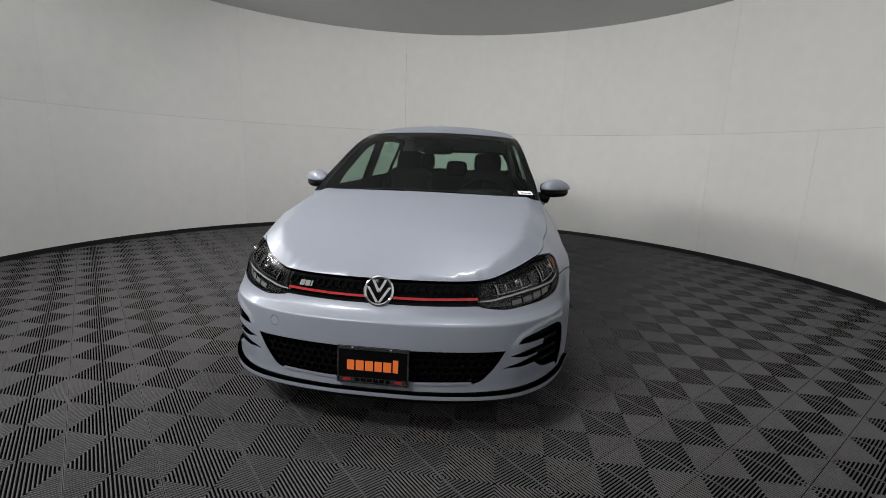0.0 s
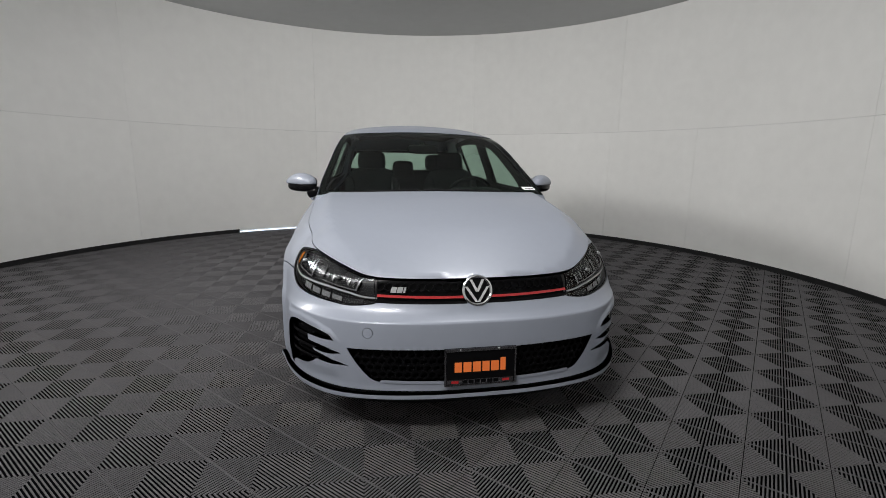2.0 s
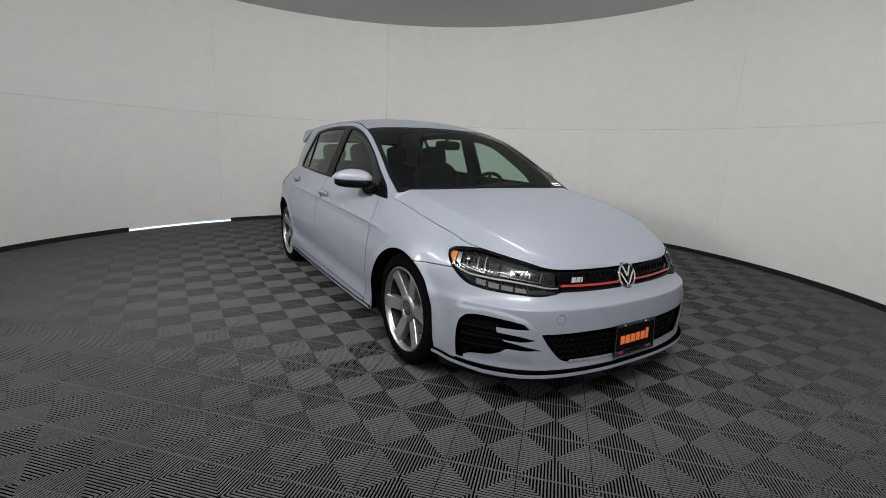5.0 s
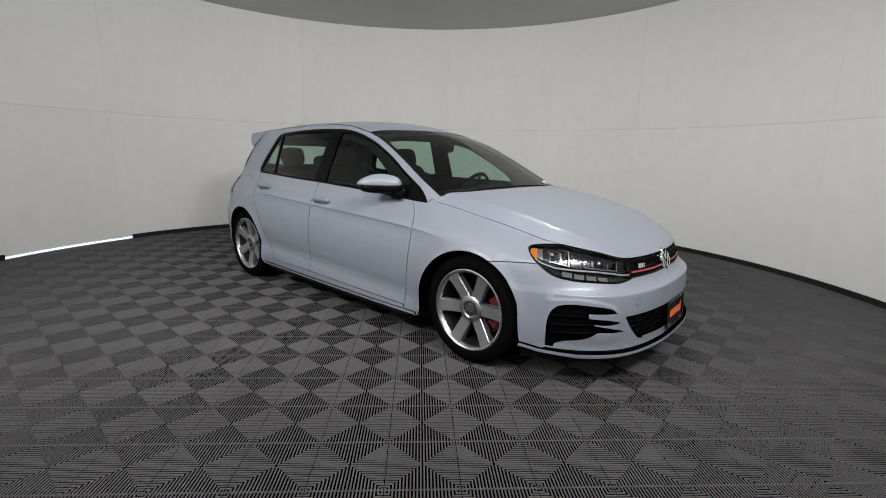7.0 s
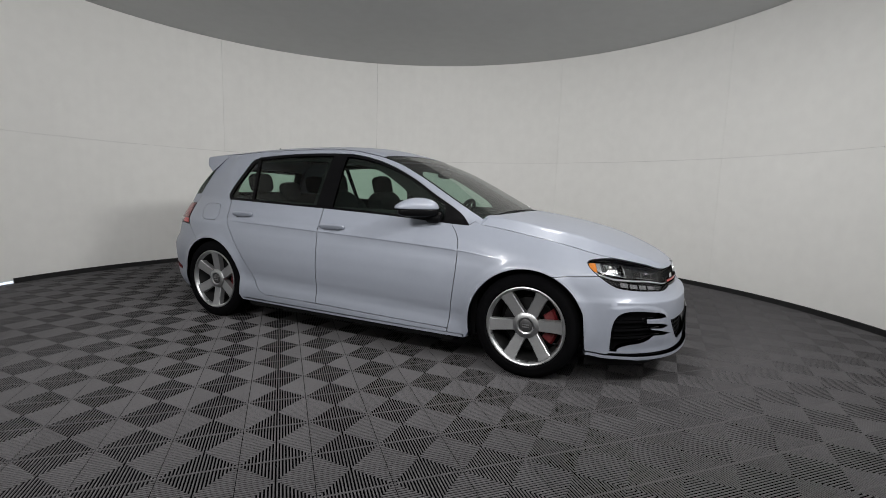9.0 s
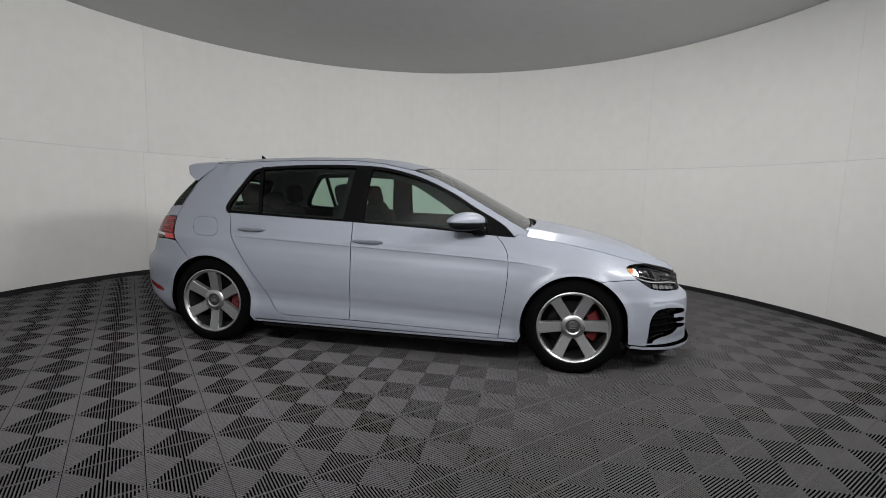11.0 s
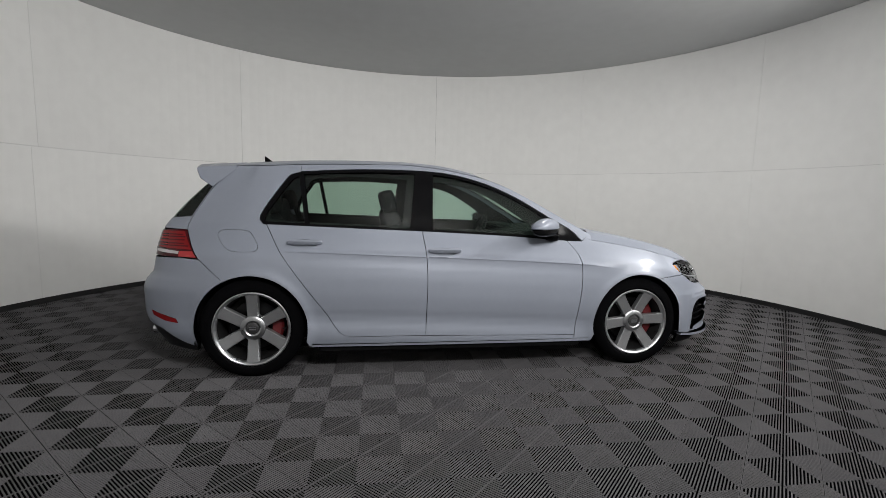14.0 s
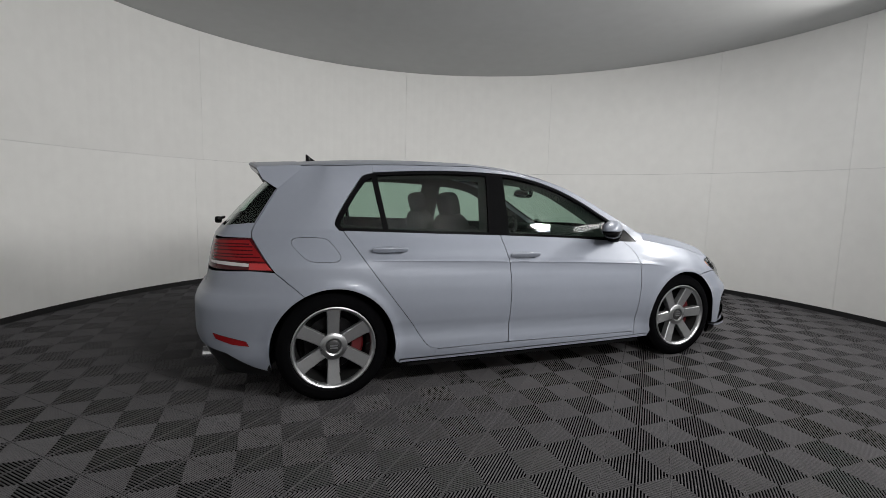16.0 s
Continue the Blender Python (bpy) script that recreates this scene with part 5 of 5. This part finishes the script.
for a in (0, 180, 270):
    q = wm @ Vector((0.17 * math.cos(radians(a)), 0.17 * math.sin(radians(a)), 0))
    tube("steering_spoke", [wm @ Vector((0, 0, -0.005)), q], 0.014, M_TRIM, st, 8)
blob("console", (0, -0.15, 0.50), (0.12, 0.55, 0.14), 0.35, M_TRIM, car, n=12)
for sx in (-0.36, 0.36):
    seat = blob("front_seat", (sx, 0.02, 0.46), (0.25, 0.27, 0.10), 0.45, M_CLOTH, car, (6, 0, 0), 16)
    blob("backrest", (sx, 0.36, 0.76), (0.235, 0.085, 0.32), 0.5, M_CLOTH, seat, (-16, 0, 0), 18)
    blob("bolster", (sx - 0.20, 0.32, 0.76), (0.05, 0.09, 0.24), 0.6, M_CLOTH, seat, (-16, 0, 0), 10)
    blob("bolster", (sx + 0.20, 0.32, 0.76), (0.05, 0.09, 0.24), 0.6, M_CLOTH, seat, (-16, 0, 0), 10)
    hr = blob("headrest", (sx, 0.45, 1.13), (0.125, 0.055, 0.088), 0.55, M_CLOTH, seat, (-14, 0, 0), 16)
    for px in (-0.05, 0.05):
        tube("headrest_post", [(sx + px, 0.43, 1.0), (sx + px, 0.445, 1.10)], 0.006, M_CHROME, seat, 8)
bench = blob("rear_bench", (0, 1.0, 0.50), (0.60, 0.28, 0.11), 0.35, M_CLOTH, car, n=16)
blob("bench_back", (0, 1.27, 0.76), (0.59, 0.09, 0.27), 0.35, M_CLOTH, bench, (-18, 0, 0), 18)
for sx in (-0.36, 0, 0.36):
    blob("headrest", (sx, 1.27, 1.12 if sx else 1.05), (0.115, 0.05, 0.085), 0.55, M_CLOTH, bench, (-12, 0, 0), 14)
blob("load_cover", (0, 1.55, 0.94), (0.52, 0.18, 0.012), 0.3, M_TRIM, car, n=10)
im = blob("rear_view_mirror", (0.0, -0.38, 1.228), (0.115, 0.022, 0.035), 0.5, M_GLOSSBLACK, car, (10, 0, 6), 14)
blob("mirror_face", (0.0, -0.356, 1.226), (0.105, 0.004, 0.028), 0.5, M_CHROME, im, (10, 0, 6), 10)
tube("mirror_stem", [(0, -0.38, 1.245), (0, -0.36, 1.275)], 0.016, M_GLOSSBLACK, im, 8)
lay_near_tiles()
